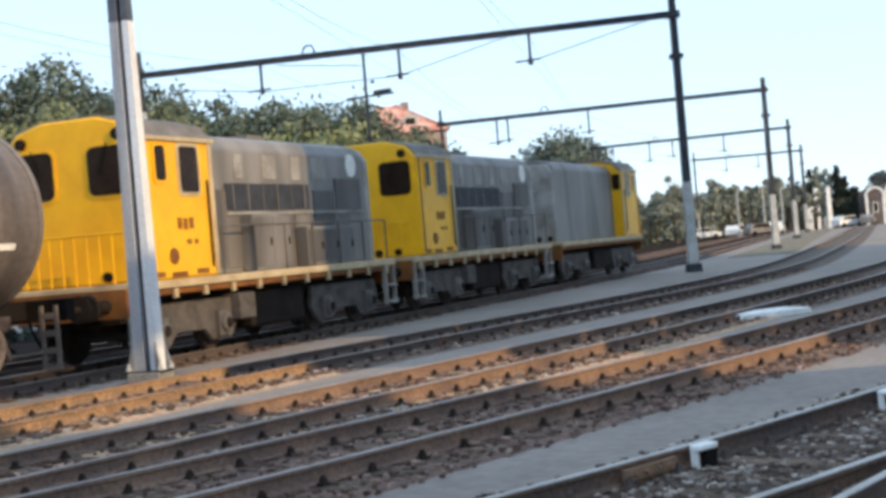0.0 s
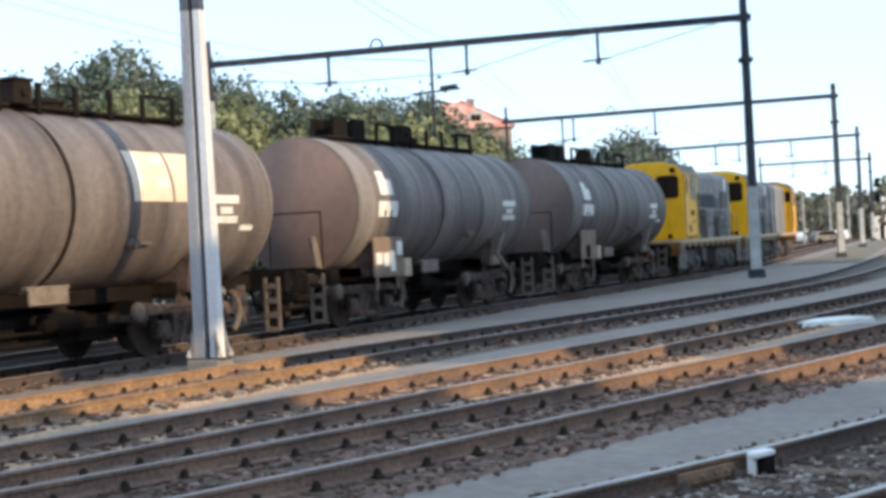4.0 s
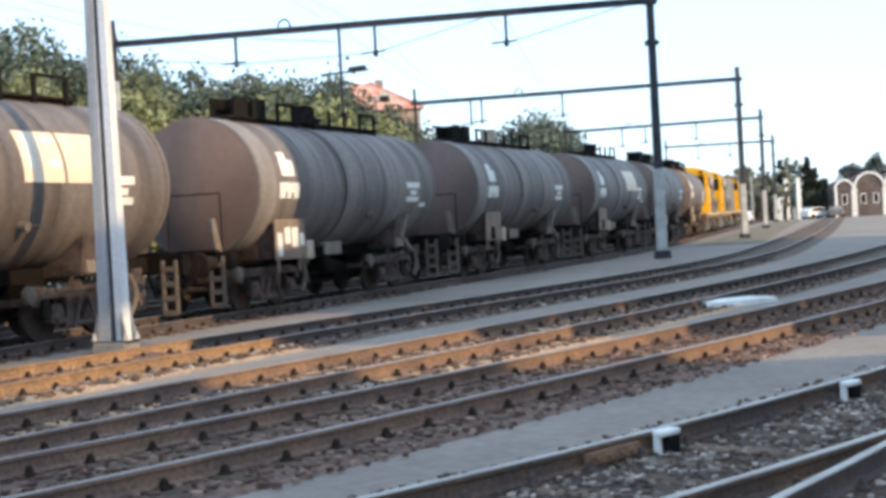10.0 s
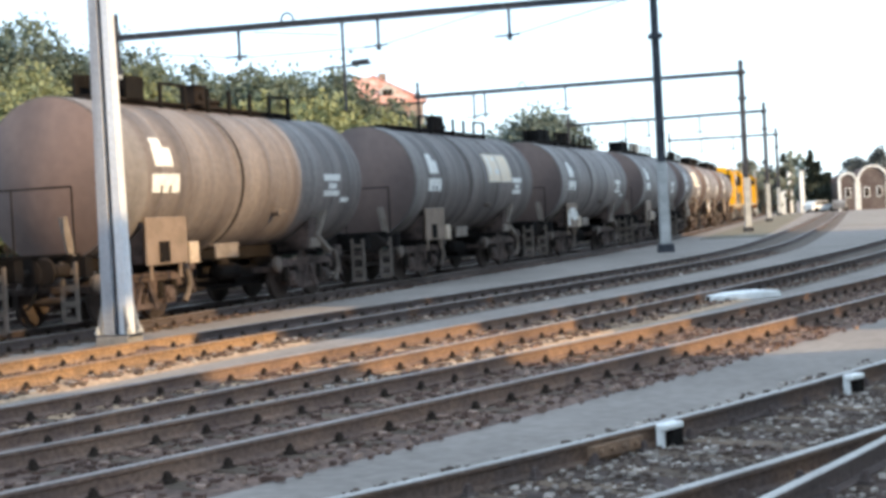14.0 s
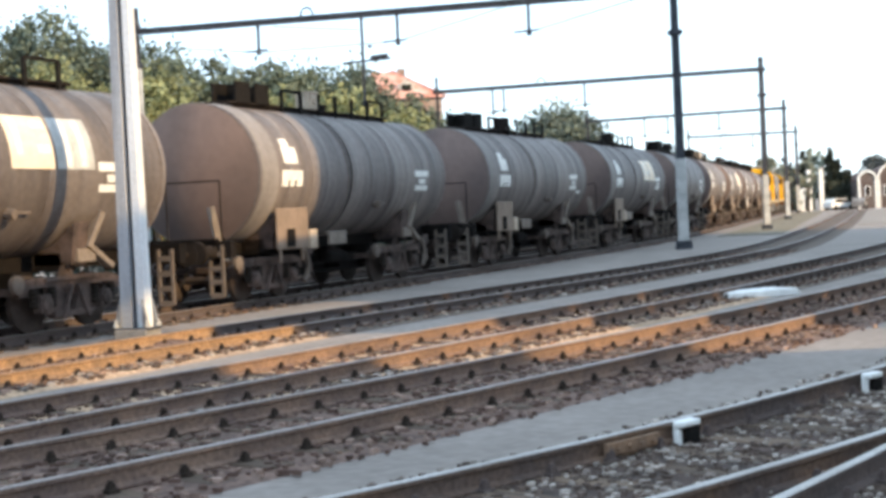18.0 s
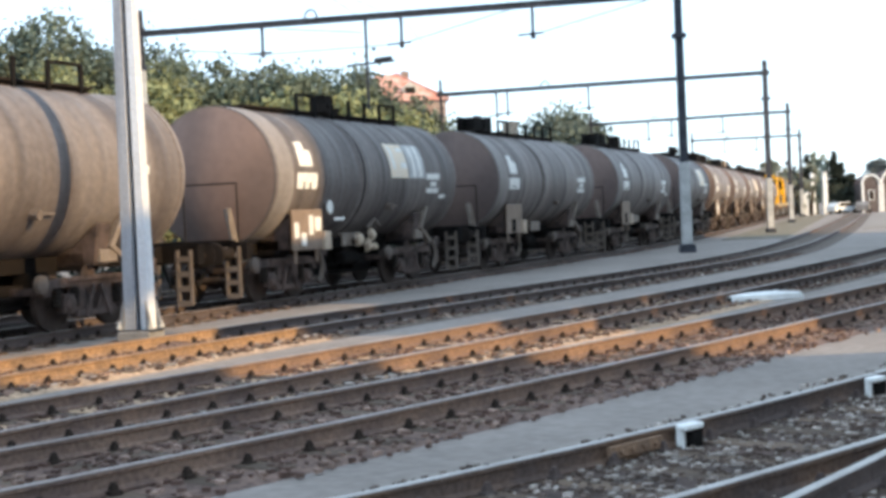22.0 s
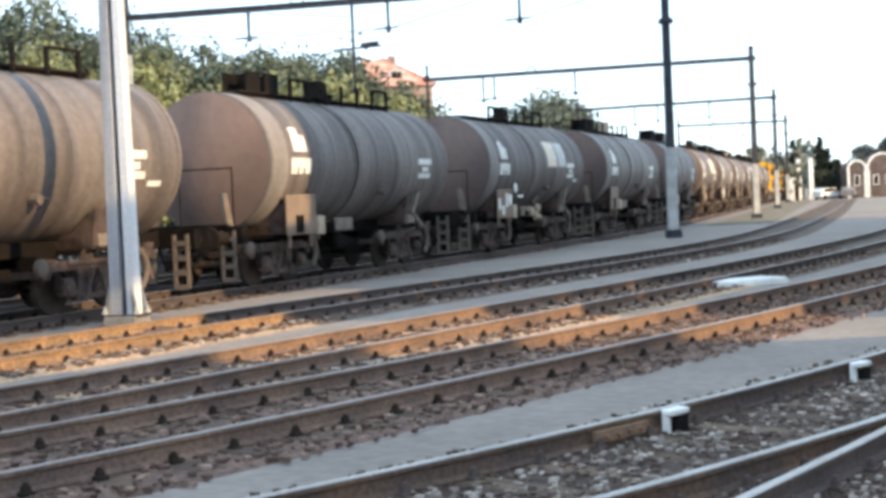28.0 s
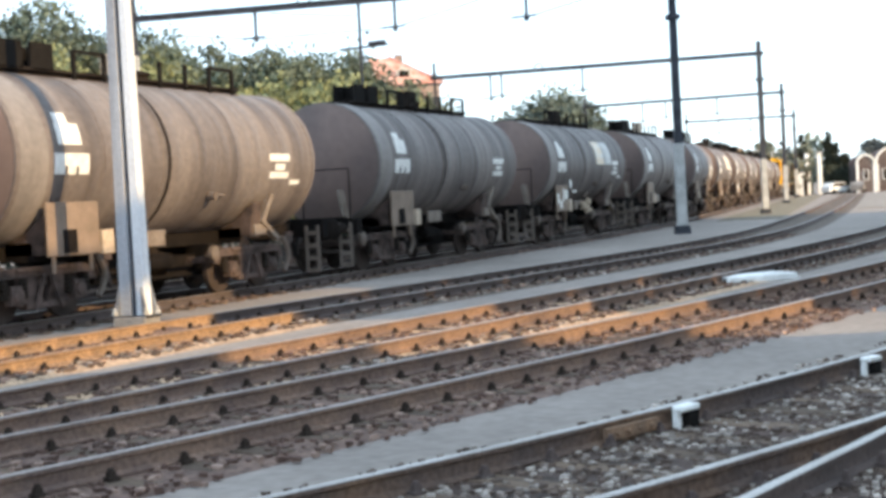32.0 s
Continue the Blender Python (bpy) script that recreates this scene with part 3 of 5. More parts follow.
            part("side_frame", sf, M_BOGIE, bg, "rust-brown cast side frame with openings")
            part("spring_plank", Shape().box((x, y * 1.08, 0.27), (1.1, 0.05, 0.10)), M_BOGIE, bg, bevel=0.01)
            part("top_strap", Shape().box((x, y * 1.08, 0.84), (1.5, 0.06, 0.07)), M_BOGIE, bg, bevel=0.01)
        for k in (-1.4, 1.4):
            part("headstock", Shape().box((x + k, 0, 0.68), (0.1, 1.9, 0.12)), M_BOGIE, bg, bevel=0.01)
        for k in (-0.82, 0.82):
            wheelset(x + k, bg)
            for y in (-1.0, 1.0):
                ab = Shape().box((x + k, y * 1.07, 0.46), (0.30, 0.16, 0.30), taper=0.9).lathe((x + k, y * 1.14, 0.46), (0, y, 0), ((0, 0.13), (0.05, 0.12), (0.07, 0.05)), 12)
                part("axle_box", ab, M_BOGIE, bg)
                for j in (-0.24, 0.24):
                    coil = Shape().lathe((x + k + j, y * 1.07, 0.40), (0, 0, 1), [(0.035 * i, 0.085 if i % 2 else 0.062) for i in range(10)], 10)
                    part("spring", coil, M_SPRING, bg, "dark coil spring")
        part("brake_cylinder", Shape().lathe((x - 1.5, -1.05, 0.80), (0, -1, 0), ((0, 0.06), (0.02, 0.15), (0.10, 0.15), (0.13, 0.09)), 14), M_LADDER, bg, "pale round brake cylinder", smooth=True)
        hz = Shape()
        pts = [(x + 1.35 + 0.22 * math.sin(math.pi * q), -1.12, 1.0 - 0.72 * q) for q in np.linspace(0, 1, 6)]
        for u, v in zip(pts, pts[1:]):
            hz.rod(u, v, 0.055, 8)
        part("sand_pipe", hz, M_LADDER, bg, "pale bent sand pipe")
        part("end_bracket", Shape().box((x + 1.62, -1.1, 0.98), (0.34, 0.08, 0.22)).bar((x + 1.52, -1.12, 0.9), (x + 1.72, -1.12, 0.42), 0.06, 0.09), M_BOGIE, bg, bevel=0.01)
        part("brake_hanger", Shape().bar((x - 0.1, -1.12, 0.72), (x - 0.34, -1.12, 0.2), 0.05, 0.07).bar((x + 0.1, -1.12, 0.72), (x + 0.34, -1.12, 0.2), 0.05, 0.07), M_BOGIE, bg)
    # top walkway with posts and guard panels
    zt = TANK_Z + TANK_R
    part("walkway", Shape().box((-0.2, -0.05, zt + 0.05), (8.2, 0.75, 0.05)).box((-0.2, -0.3, zt - 0.03), (8.2, 0.05, 0.1)), M_FRAME, w)
    post = Shape().box((0, 0, 0.12), (0.09, 0.06, 0.62)).box((0, 0.08, -0.12), (0.16, 0.2, 0.10)).mesh("walkway_post", M_BAND)
    for i in range(7):
        part("walkway_post", post, None, w, "stout black walkway post").location = (-2.0 + i * 0.92, -0.44, zt)
    for x0, x1 in ((-2.0, -1.08), (2.6, 3.52)):
        part("walkway_rail", Shape().box(((x0 + x1) / 2, -0.44, zt + 0.42), (x1 - x0, 0.05, 0.06)), M_BAND, w)
    GUARD.append(Shape().box((0, 0, 0.27), (0.62, 0.05, 0.46)).box((0, 0.55, 0.27), (0.62, 0.05, 0.46)).box((0.3, 0.28, 0.27), (0.04, 0.55, 0.46)).mesh("guard_panel", M_BAND))
    part("manhole", Shape().lathe((0.6, 0.1, zt - 0.1), (0, 0, 1), ((0, 0.32), (0.26, 0.32), (0.28, 0.36), (0.34, 0.36), (0.38, 0.2)), 20), M_FRAME, w, smooth=True)
    # the long box is added to fill the deep shade between the bogies
    part("undergear_fill", Shape().box((0, 0.2, 0.74), (5.4, 0.5, 0.62)).box((-1.4, -0.25, 0.62), (0.8, 0.4, 0.4)).box((1.1, -0.25, 0.62), (1.1, 0.4, 0.34)).rod((-2.7, -0.5, 0.42), (2.7, -0.5, 0.42), 0.04, 6), M_UNDER, w)
    # step plates with long holes and struts at both ends
    for y in (-1.12, 1.12):
        for x, yy in ((-6.05, y * 0.84), (5.5, y)):
            ld = Shape()
            for dy in (-0.14, 0.14):
                ld.box((x, yy + dy, 0.68), (0.05, 0.07, 1.02))
            for z in (0.2, 0.47, 0.74, 1.02):
                ld.box((x, yy, z), (0.05, 0.24, 0.10))
            part("step_ladder", ld, M_LADDER, w, "pale step plate with three long holes", bevel=0.008)
        part("end_strut", Shape().bar((-5.85, y * 0.8, 1.2), (-5.95, y * 0.72, 1.95), 0.16, 0.12), M_PLATE, w)
        part("tank_strut", Shape().bar((2.95, y * 1.1, 1.32), (3.3, y * 1.16, 1.9), 0.17, 0.10).bar((2.97, y * 1.1, 1.36), (3.62, y * 1.1, 0.98), 0.15, 0.10).box((2.9, y * 1.05, 1.2), (0.5, 0.2, 0.22)), M_PLATE, w, "pale bent strut under the tank", bevel=0.01)
        part("side_plate", Shape().box((-1.1, y * 1.08, 1.18), (0.9, 0.05, 0.28)).box((-1.1, y * 1.05, 1.30), (1.0, 0.1, 0.05)), M_PLATE, w, "pale plate below the tank", bevel=0.008)
    # platform and railing at the trailing end, air hoses at both
    part("end_platform", Shape().box((-5.9, 0, 1.3), (0.4, 1.9, 0.05)), M_UNDER, w)
    er = part("end_railing", Shape().rod((-6.1, -1.12, 2.45), (-6.1, 1.12, 2.45), 0.018), M_FRAME, w, "thin dark end railing")
    for y in (-1.12, 0.1, 1.12):
        part("baluster", Shape().rod((-6.1, y, 1.3), (-6.1, y, 2.45), 0.018), M_FRAME, er)
    for d in (-1, 1):
        for y in (-0.32, 0.32):
            h = Shape()
            pts = [(d * (6.0 + 0.42 * q), y, 0.98 - 0.55 * math.sin(math.pi * 0.5 * q)) for q in np.linspace(0, 1, 6)]
            for u, v in zip(pts, pts[1:]):
                h.rod(u, v, 0.028, 6)
            part("air_hose", h, M_BAND, w)
    for x in (-2.4, 2.6):
        part("hand_wheel", Shape().lathe((x, -1.02, 0.86), (0, -1, 0), ((0, 0.20), (0.03, 0.20), (0.035, 0.15), (0.01, 0.13)), 18), M_BOGIE, w, smooth=True)
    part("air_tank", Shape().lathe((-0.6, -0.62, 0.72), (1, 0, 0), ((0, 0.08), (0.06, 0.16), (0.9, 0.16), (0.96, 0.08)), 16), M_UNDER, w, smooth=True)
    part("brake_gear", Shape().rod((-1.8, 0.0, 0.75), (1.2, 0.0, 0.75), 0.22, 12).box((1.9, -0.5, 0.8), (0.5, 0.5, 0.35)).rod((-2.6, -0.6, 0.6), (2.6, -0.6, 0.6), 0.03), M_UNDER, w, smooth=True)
    part("bottom_valve", Shape().lathe((0.1, -0.2, 1.2), (0, -0.6, -0.8), ((0, 0.16), (0.5, 0.13), (0.52, 0.2), (0.6, 0.2)), 12), M_FRAME, w)
    return w


def on_tank(w, name, x, ang, length, height, material, label="", lift=0.012):
    """A thin plate bent to the tank on the camera's side; ang: degrees of its middle above the horizontal, height along the curve."""
    s = Shape()
    n = 5
    r = TANK_R + lift
    da = height / r / n
    a0 = radians(ang) - height / r / 2
    vs = []
    for q in (r, r - 0.02):
        for i in range(n + 1):
            a = a0 + i * da
            for k in (-0.5, 0.5):
                vs.append((x + k * length, -q * math.cos(a), TANK_Z + q * math.sin(a)))
    fs = [(2 * i, 2 * i + 1, 2 * i + 3, 2 * i + 2) for i in range(n)] + [(12 + 2 * i, 12 + 2 * i + 2, 12 + 2 * i + 3, 12 + 2 * i + 1) for i in range(n)]
    fs += [(2 * i, 2 * i + 2, 14 + 2 * i, 12 + 2 * i) for i in range(n)] + [(2 * i + 3, 2 * i + 1, 13 + 2 * i, 15 + 2 * i) for i in range(n)]
    fs += [(0, 12, 13, 1), (10, 11, 23, 22)]
    return part(name, s.add(vs, fs), material, w, label)


def dress_wagon(w, k):
    rng = random.Random(k + 40)
    xb, xa = 3.5, -3.65
    on_tank(w, "marking", xb, 1, 0.86, 0.15, M_MARK, "white lettering, not legible")
    on_tank(w, "marking", xb + 0.02, -6.5, 0.40, 0.13, M_MARK, "white lettering, not legible")
    on_tank(w, "marking", xb, -13, 0.80, 0.13, M_MARK, "white lettering, not legible")
    if k % 2:
        on_tank(w, "marking", xb + 0.75, -19, 0.42, 0.10, M_MARK, "white lettering, not legible")
    on_tank(w, "placard", xa - 0.12, 24, 0.34, 0.22, M_MARK, "pointed white placard")
    on_tank(w, "placard", xa - 0.02, 14, 0.62, 0.36, M_MARK, "white placard")
    pl = on_tank(w, "placard", xa, -5, 0.92, 0.34, M_MARK, "white placard with dark bars")
    for i in range(2):
        on_tank(pl, "dark_bar", xa - 0.16 + 0.3 * i, -9, 0.06, 0.14, M_FRAME, "", 0.016)
    if k not in (-1, 2, 5):
        for x in (-3.7, -2.85):
            part("guard_panel", GUARD[0], None, w, "black guard panel of the walkway").location = (x, -0.4, TANK_Z + TANK_R)
    zt = TANK_Z + TANK_R
    pale = k in (0, 4, 7)
    part("filler_box", Shape().box((-0.62, -0.36, zt + 0.24), (0.42, 0.36, 0.36)).box((-0.62, -0.36, zt + 0.44), (0.48, 0.42, 0.05)).rod((-0.62, -0.54, zt + 0.24), (-0.62, -0.60, zt + 0.24), 0.07, 10), M_CREAMPLATE if pale else M_FRAME, w, "pale filler box on the walkway" if pale else "dark filler box on the walkway", bevel=0.012)
    papers = k in (-2, 1, 5)
    bd = part("label_board", Shape().box((xa, -1.40, 1.45), (1.4, 0.05, 0.86)).box((xa - 0.5, -1.36, 0.9), (0.07, 0.05, 0.3)).box((xa + 0.5, -1.36, 0.9), (0.07, 0.05, 0.3)), M_BOARD, w, "brown-grey label board on legs", bevel=0.01)
    if papers:
        for i in range(4):
            part("label", Shape().box((xa - 0.51 + 0.34 * i + rng.uniform(-0.05, 0.05), -1.43, 1.45 + rng.uniform(-0.2, 0.2)), (rng.uniform(0.18, 0.32), 0.02, rng.uniform(0.24, 0.52))), M_MARK, bd, "white paper label")
    else:
        part("label", Shape().box((xa - 0.12, -1.43, 1.25), (0.36, 0.02, 0.38)), M_UNDER, bd, "dark stained label")
    part("lamp_plate", Shape().box((xa + 0.93, -1.40, 1.2), (0.34, 0.08, 0.40)), M_CREAMPLATE, w, "small cream plate beside the label board", bevel=0.012)
    if k == 5:
        part("bent_pipe", Shape().rod((0.05, -1.1, 1.42), (0.3, -1.2, 1.6), 0.05, 8).rod((0.3, -1.2, 1.6), (0.75, -1.12, 1.45), 0.05, 8), M_LADDER, w, "pale bent pipe under the tank")
        vc = part("valve_cluster", Shape().box((-0.5, -1.28, 1.12), (1.2, 0.10, 0.12)), M_FRAME, w, "dark discharge pipe with pale fittings", bevel=0.01)
        for i, (x, z, sx, sz) in enumerate(((-1.0, 1.16, 0.2, 0.3), (-0.52, 1.02, 0.14, 0.3), (-0.3, 1.26, 0.16, 0.3), (-0.2, 0.98, 0.12, 0.14))):
            part("white_fitting", Shape().lathe((x, -1.32, z), (0, -1, 0), ((0, sx * 0.5), (0.12, sx * 0.7), (0.16, sx * 0.4)), 12).box((x, -1.36, z), (sx * 0.5, 0.08, sz)), M_CREAMPLATE, vc, "pale-painted fitting")
        part("white_disc", Shape().lathe((-2.44, -1.36, 1.92), (0, -1, 0), ((0, 0.15), (0.03, 0.15), (0.035, 0.11)), 18), M_MARK, w, "round white plate")
        part("white_arm", Shape().box((-1.95, -1.36, 1.66), (0.45, 0.05, 0.07)), M_MARK, w, "white-painted lever")
    if k in (-1, 2, 5):
        ob = on_tank(w, "orange_board", xb - 2.15, 16, 1.06, 0.88, M_ORANGE, "large cream-orange board with pale marks")
        on_tank(ob, "pale_mark", xb - 2.45, 19, 0.14, 0.6, M_MARK, "", 0.018)
        on_tank(ob, "pale_mark", xb - 1.85, 27, 0.34, 0.12, M_MARK, "", 0.018)
        on_tank(ob, "pale_mark", xb - 1.85, 11, 0.34, 0.14, M_MARK, "", 0.018)
        pb = on_tank(w, "pale_board", xb - 1.04, 16, 1.0, 0.88, M_PALE if k == 5 else M_ORANGE, "pale grey striped board" if k == 5 else "faded orange board")
        for i in range(2 if k == 5 else 0):
            on_tank(pb, "white_stripe", xb - 1.23 + 0.4 * i, 16, 0.16, 0.8, M_MARK, "", 0.018)


def rounded(p, q, w, h, r, n=4):
    """A closed profile: a w by h rectangle about (p, q) with round corners."""
    out = []
    for i, (a, b) in enumerate(((1, 1), (-1, 1), (-1, -1), (1, -1))):
        for j in range(n + 1):
            t = math.pi / 2 * (i + j / n)
            out.append((p + a * (w / 2 - r) + r * math.cos(t), q + b * (h / 2 - r) + r * math.sin(t)))
    return out


def build_loco():
    """A hooded diesel locomotive, cab at the trailing end, forward along +x."""
    lo = thing("diesel_locomotive", "yellow and grey hooded diesel locomotive pulling the train", "locomotive", group="locomotives of the train")
    part("frame", Shape().box((0, 0, 1.34), (11.3, 2.74, 0.15)), M_CREAM, lo, "cream footplate edge", bevel=0.02)
    part("solebar", Shape().box((0, 0, 1.21), (11.2, 2.6, 0.12)), M_SILL, lo, "dirty orange solebar", bevel=0.02)
    for x in np.arange(-5.2, 5.3, 1.04):
        part("bracket", Shape().box((x, -1.31, 1.19), (0.12, 0.06, 0.2)), M_CREAM, lo)
    part("keel", Shape().box((0, 0, 0.9), (10.6, 1.7, 0.36)), M_FRAME, lo)
    cab = Shape().prism(((-1.4, 1.42), (1.4, 1.42), (1.4, 3.93), (1.15, 4.22), (0.6, 4.38), (-0.6, 4.38), (-1.15, 4.22), (-1.4, 3.93)), -5.15, -2.7)
    cb = part("cab", cab, M_YELLOW, lo, bevel=0.04)
    part("cab_roof", Shape().prism(((-1.43, 3.94), (-1.16, 4.25), (-0.6, 4.41), (0.6, 4.41), (1.16, 4.25), (1.43, 3.94), (1.36, 3.9), (1.1, 4.18), (0.6, 4.33), (-0.6, 4.33), (-1.1, 4.18), (-1.36, 3.9)), -5.10, -2.62), M_GREYROOF, cb)
    for y in (-1, 1):
        part("gutter", Shape().box((-3.9, y * 1.43, 3.94), (2.5, 0.06, 0.07)), M_CREAM, cb, "cream gutter")
        part("corner_strip", Shape().box((-2.76, y * 1.405, 2.68), (0.13, 0.03, 2.46)), M_CREAM, cb, "cream corner strip")
        part("marker_lamp", Shape().lathe((-5.15, y * 1.02, 4.04), (-1, 0, 0), ((0, 0.11), (0.07, 0.10), (0.08, 0.05)), 14), M_GLASS, cb, smooth=True)
        part("grab_rail", Shape().rod((-2.95, y * 1.44, 1.6), (-2.95, y * 1.44, 3.2), 0.02), M_BAND, cb)
    part("side_hatch", Shape().lathe((-4.25, -1.40, 1.83), (0, -1, 0), ((0, 0.15), (0.02, 0.15), (0.03, 0.11)), 16), M_SILL, cb, "dark round hatch")
    for x, z, w in ((-4.75, 1.52, 0.3), (-4.1, 1.5, 0.5), (-3.3, 1.53, 0.4), (-3.7, 2.08, 0.14), (-3.45, 2.08, 0.1)):
        part("grime_plate", Shape().box((x, -1.405, z), (w, 0.02, 0.09)), M_SILL, cb, "rusty plate at the foot of the cab")
    for y in (-1, 1):
        for x, z, wd, hg in ((-3.55, 3.40, 0.62, 0.84), (-4.5, 3.5, 0.32, 0.62)):
            fm = part("side_window", Shape().prism(rounded(x, z, wd + 0.14, hg + 0.14, 0.12), y * 1.40, y * 1.425, "y"), M_CREAM if wd > 0.5 else M_YELLOW, cb)
            part("pane", Shape().prism(rounded(x, z, wd, hg, 0.08), y * 1.41, y * 1.435, "y"), M_GLASS, fm)
        fm = part("end_window", Shape().prism(rounded(y * 0.80, 3.42, 0.98, 0.98, 0.18), -5.17, -5.14), M_YELLOW, cb)
        part("pane", Shape().prism(rounded(y * 0.80, 3.42, 0.86, 0.86, 0.14), -5.185, -5.15), M_GLASS, fm)
        part("wiper", Shape().bar((-5.2, y * 0.8, 3.9), (-5.2, y * 0.62, 3.35), 0.02, 0.02, (1, 0, 0)), M_BAND, cb)
        part("end_window", Shape().prism(rounded(y * 1.19, 3.5, 0.3, 0.6, 0.08), -2.71, -2.675), M_GLASS, cb)
        part("door_edge", Shape().box((-4.98, y * 1.405, 2.7), (0.05, 0.03, 2.4)), M_SILL, cb, "dark edge of the cab door")
    for i in range(3):
        part("number_bar", Shape().box((-3.98 + 0.2 * i, -1.41, 2.42 - 0.02 * (i % 2)), (0.12, 0.02, 0.20)), M_SILL, cb, "dark bar of the number")
    hood = part("hood", Shape().prism(((-1.0, 1.42), (1.0, 1.42), (1.0, 3.88), (0.85, 4.1), (0.4, 4.22), (-0.4, 4.22), (-0.85, 4.1), (-1.0, 3.88)), -2.7, 5.0), M_GREY, lo, bevel=0.03)
    for i in range(7):
        part("hood_door", Shape().box((-2.2 + i * 0.98, -1.01, 2.3), (0.9, 0.03, 1.55)), M_GREYDOOR, hood, bevel=0.006)
    part("radiator_grille", Shape().box((4.0, -1.025, 3.0), (1.3, 0.05, 0.7)), M_GREYDOOR, hood)
    gr = part("side_grille", Shape().box((0.2, -1.03, 2.93), (3.6, 0.03, 0.54)), M_DARKSTEEL, hood, "dark ventilation grille")
    for i in range(6):
        part("louvre", Shape().box((-1.35 + i * 0.62, -1.05, 2.93), (0.05, 0.03, 0.5)), M_GREYDOOR, gr)
    for x, w in ((-2.3, 0.5), (-1.0, 0.35), (0.3, 0.6), (1.5, 0.4), (2.6, 0.7)):
        part("stained_panel", Shape().box((x, -1.005, 3.55), (w, 0.02, 0.5)), M_PANEL, hood, "pale streaked panel", bevel=0.004)
    part("nose", Shape().prism(((-1.02, 1.42), (1.02, 1.42), (1.02, 3.78), (0.85, 4.05), (-0.85, 4.05), (-1.02, 3.78)), 5.0, 5.25), M_PANEL, lo, bevel=0.03)
    part("exhaust", Shape().box((1.2, 0, 4.22), (0.7, 0.5, 0.24)), M_GREYROOF, hood)
    part("running_board_box", Shape().box((-0.3, -1.16, 2.0), (1.6, 0.3, 1.15)), M_GREY, lo, bevel=0.02)
    part("running_board_box", Shape().box((2.4, -1.16, 1.85), (2.3, 0.3, 0.85)), M_GREY, lo, bevel=0.02)
    for x, w, z, h in ((-0.7, 0.74, 2.0, 1.0), (0.08, 0.74, 2.0, 1.0), (1.65, 0.7, 1.85, 0.7), (2.4, 0.7, 1.85, 0.7), (3.15, 0.7, 1.85, 0.7)):
        lf = part("locker_door", Shape().box((x, -1.315, z), (w, 0.02, h)), M_GREYDOOR, lo, bevel=0.005)
        part("handle", Shape().box((x + w * 0.36, -1.335, z), (0.03, 0.03, 0.16)), M_BAND, lf)
    part("emblem", Shape().lathe((4.3, -0.99, 3.66), (0, -1, 0), ((0, 0.27), (0.03, 0.27)), 20), M_MARK, hood, "round white emblem")
    part("hood_rail", Shape().box((1.6, -1.03, 2.6), (6.4, 0.05, 0.06)), M_PANEL, hood, "pale moulding along the hood")
    st = Shape()
    for x in np.arange(-2.4, 5.3, 1.28):
        st.rod((x, -1.33, 1.42), (x, -1.33, 2.35), 0.018)
    st.rod((-2.4, -1.33, 2.35), (5.3, -1.33, 2.35), 0.018)
    part("handrail", st, M_GREYDOOR, lo)
    er = part("end_railing", Shape().rod((-5.62, -1.3, 2.3), (-5.62, 1.3, 2.3), 0.022), M_YELLOW, lo)
    for y in np.arange(-1.3, 1.31, 0.26):
        part("baluster", Shape().rod((-5.62, y, 1.42), (-5.62, y, 2.3), 0.018), M_YELLOW, er)
    for x in (-5.65, 5.65):
        d = 1 if x > 0 else -1
        part("buffer_beam", Shape().box((x, 0, 1.08), (0.12, 2.6, 0.5)), M_SILL, lo)
        for y in (-0.875, 0.875):
            part("buffer", Shape().lathe((x, y, 1.05), (d, 0, 0), ((0, 0.13), (0.3, 0.11), (0.31, 0.07), (0.53, 0.07), (0.54, 0.24), (0.6, 0.22)), 16), M_FRAME, lo, smooth=True)
        for y in (-0.95, 0.95):
            part("headlight", Shape().lathe((x, y, 1.55), (d, 0, 0), ((0, 0.09), (0.06, 0.09)), 14), M_GLASS, lo)
    for x in (-3.35, 3.35):
        bg = part("bogie", Shape().box((x, 0, 0.8), (1.0, 1.9, 0.3)), M_LBOGIE, lo)
        for y in (-1.02, 1.02):
            part("side_frame", Shape().prism(((x - 1.75, 0.55), (x - 1.65, 0.98), (x + 1.65, 0.98), (x + 1.75, 0.55), (x + 1.45, 0.20), (x + 0.75, 0.20), (x + 0.5, 0.42), (x - 0.5, 0.42), (x - 0.75, 0.20), (x - 1.45, 0.20)), y - 0.06, y + 0.06, "y"), M_LBOGIE, bg, bevel=0.015)
            for k in (-1.1, 1.1):
                part("axle_box", Shape().box((x + k, y * 1.08, 0.5), (0.46, 0.14, 0.46), taper=0.92).lathe((x + k, y * 1.15, 0.5), (0, y, 0), ((0, 0.19), (0.07, 0.17), (0.09, 0.08)), 14), M_GREYDOOR, bg, "worn grey axle box", smooth=True)
                part("axle_cap", Shape().lathe((x + k, y * 1.24, 0.5), (0, y, 0), ((0, 0.11), (0.02, 0.10)), 12), M_FRAME, bg, "dark axle cap")
        for k in (-1.1, 1.1):
            wheelset(x + k, bg)
    part("fuel_tank", Shape().box((0, 0, 0.66), (2.3, 2.3, 0.68)), M_FRAME, lo, bevel=0.05)
    part("battery_box", Shape().box((-1.55, -1.1, 0.78), (0.6, 0.4, 0.5)), M_LBOGIE, lo, bevel=0.02)
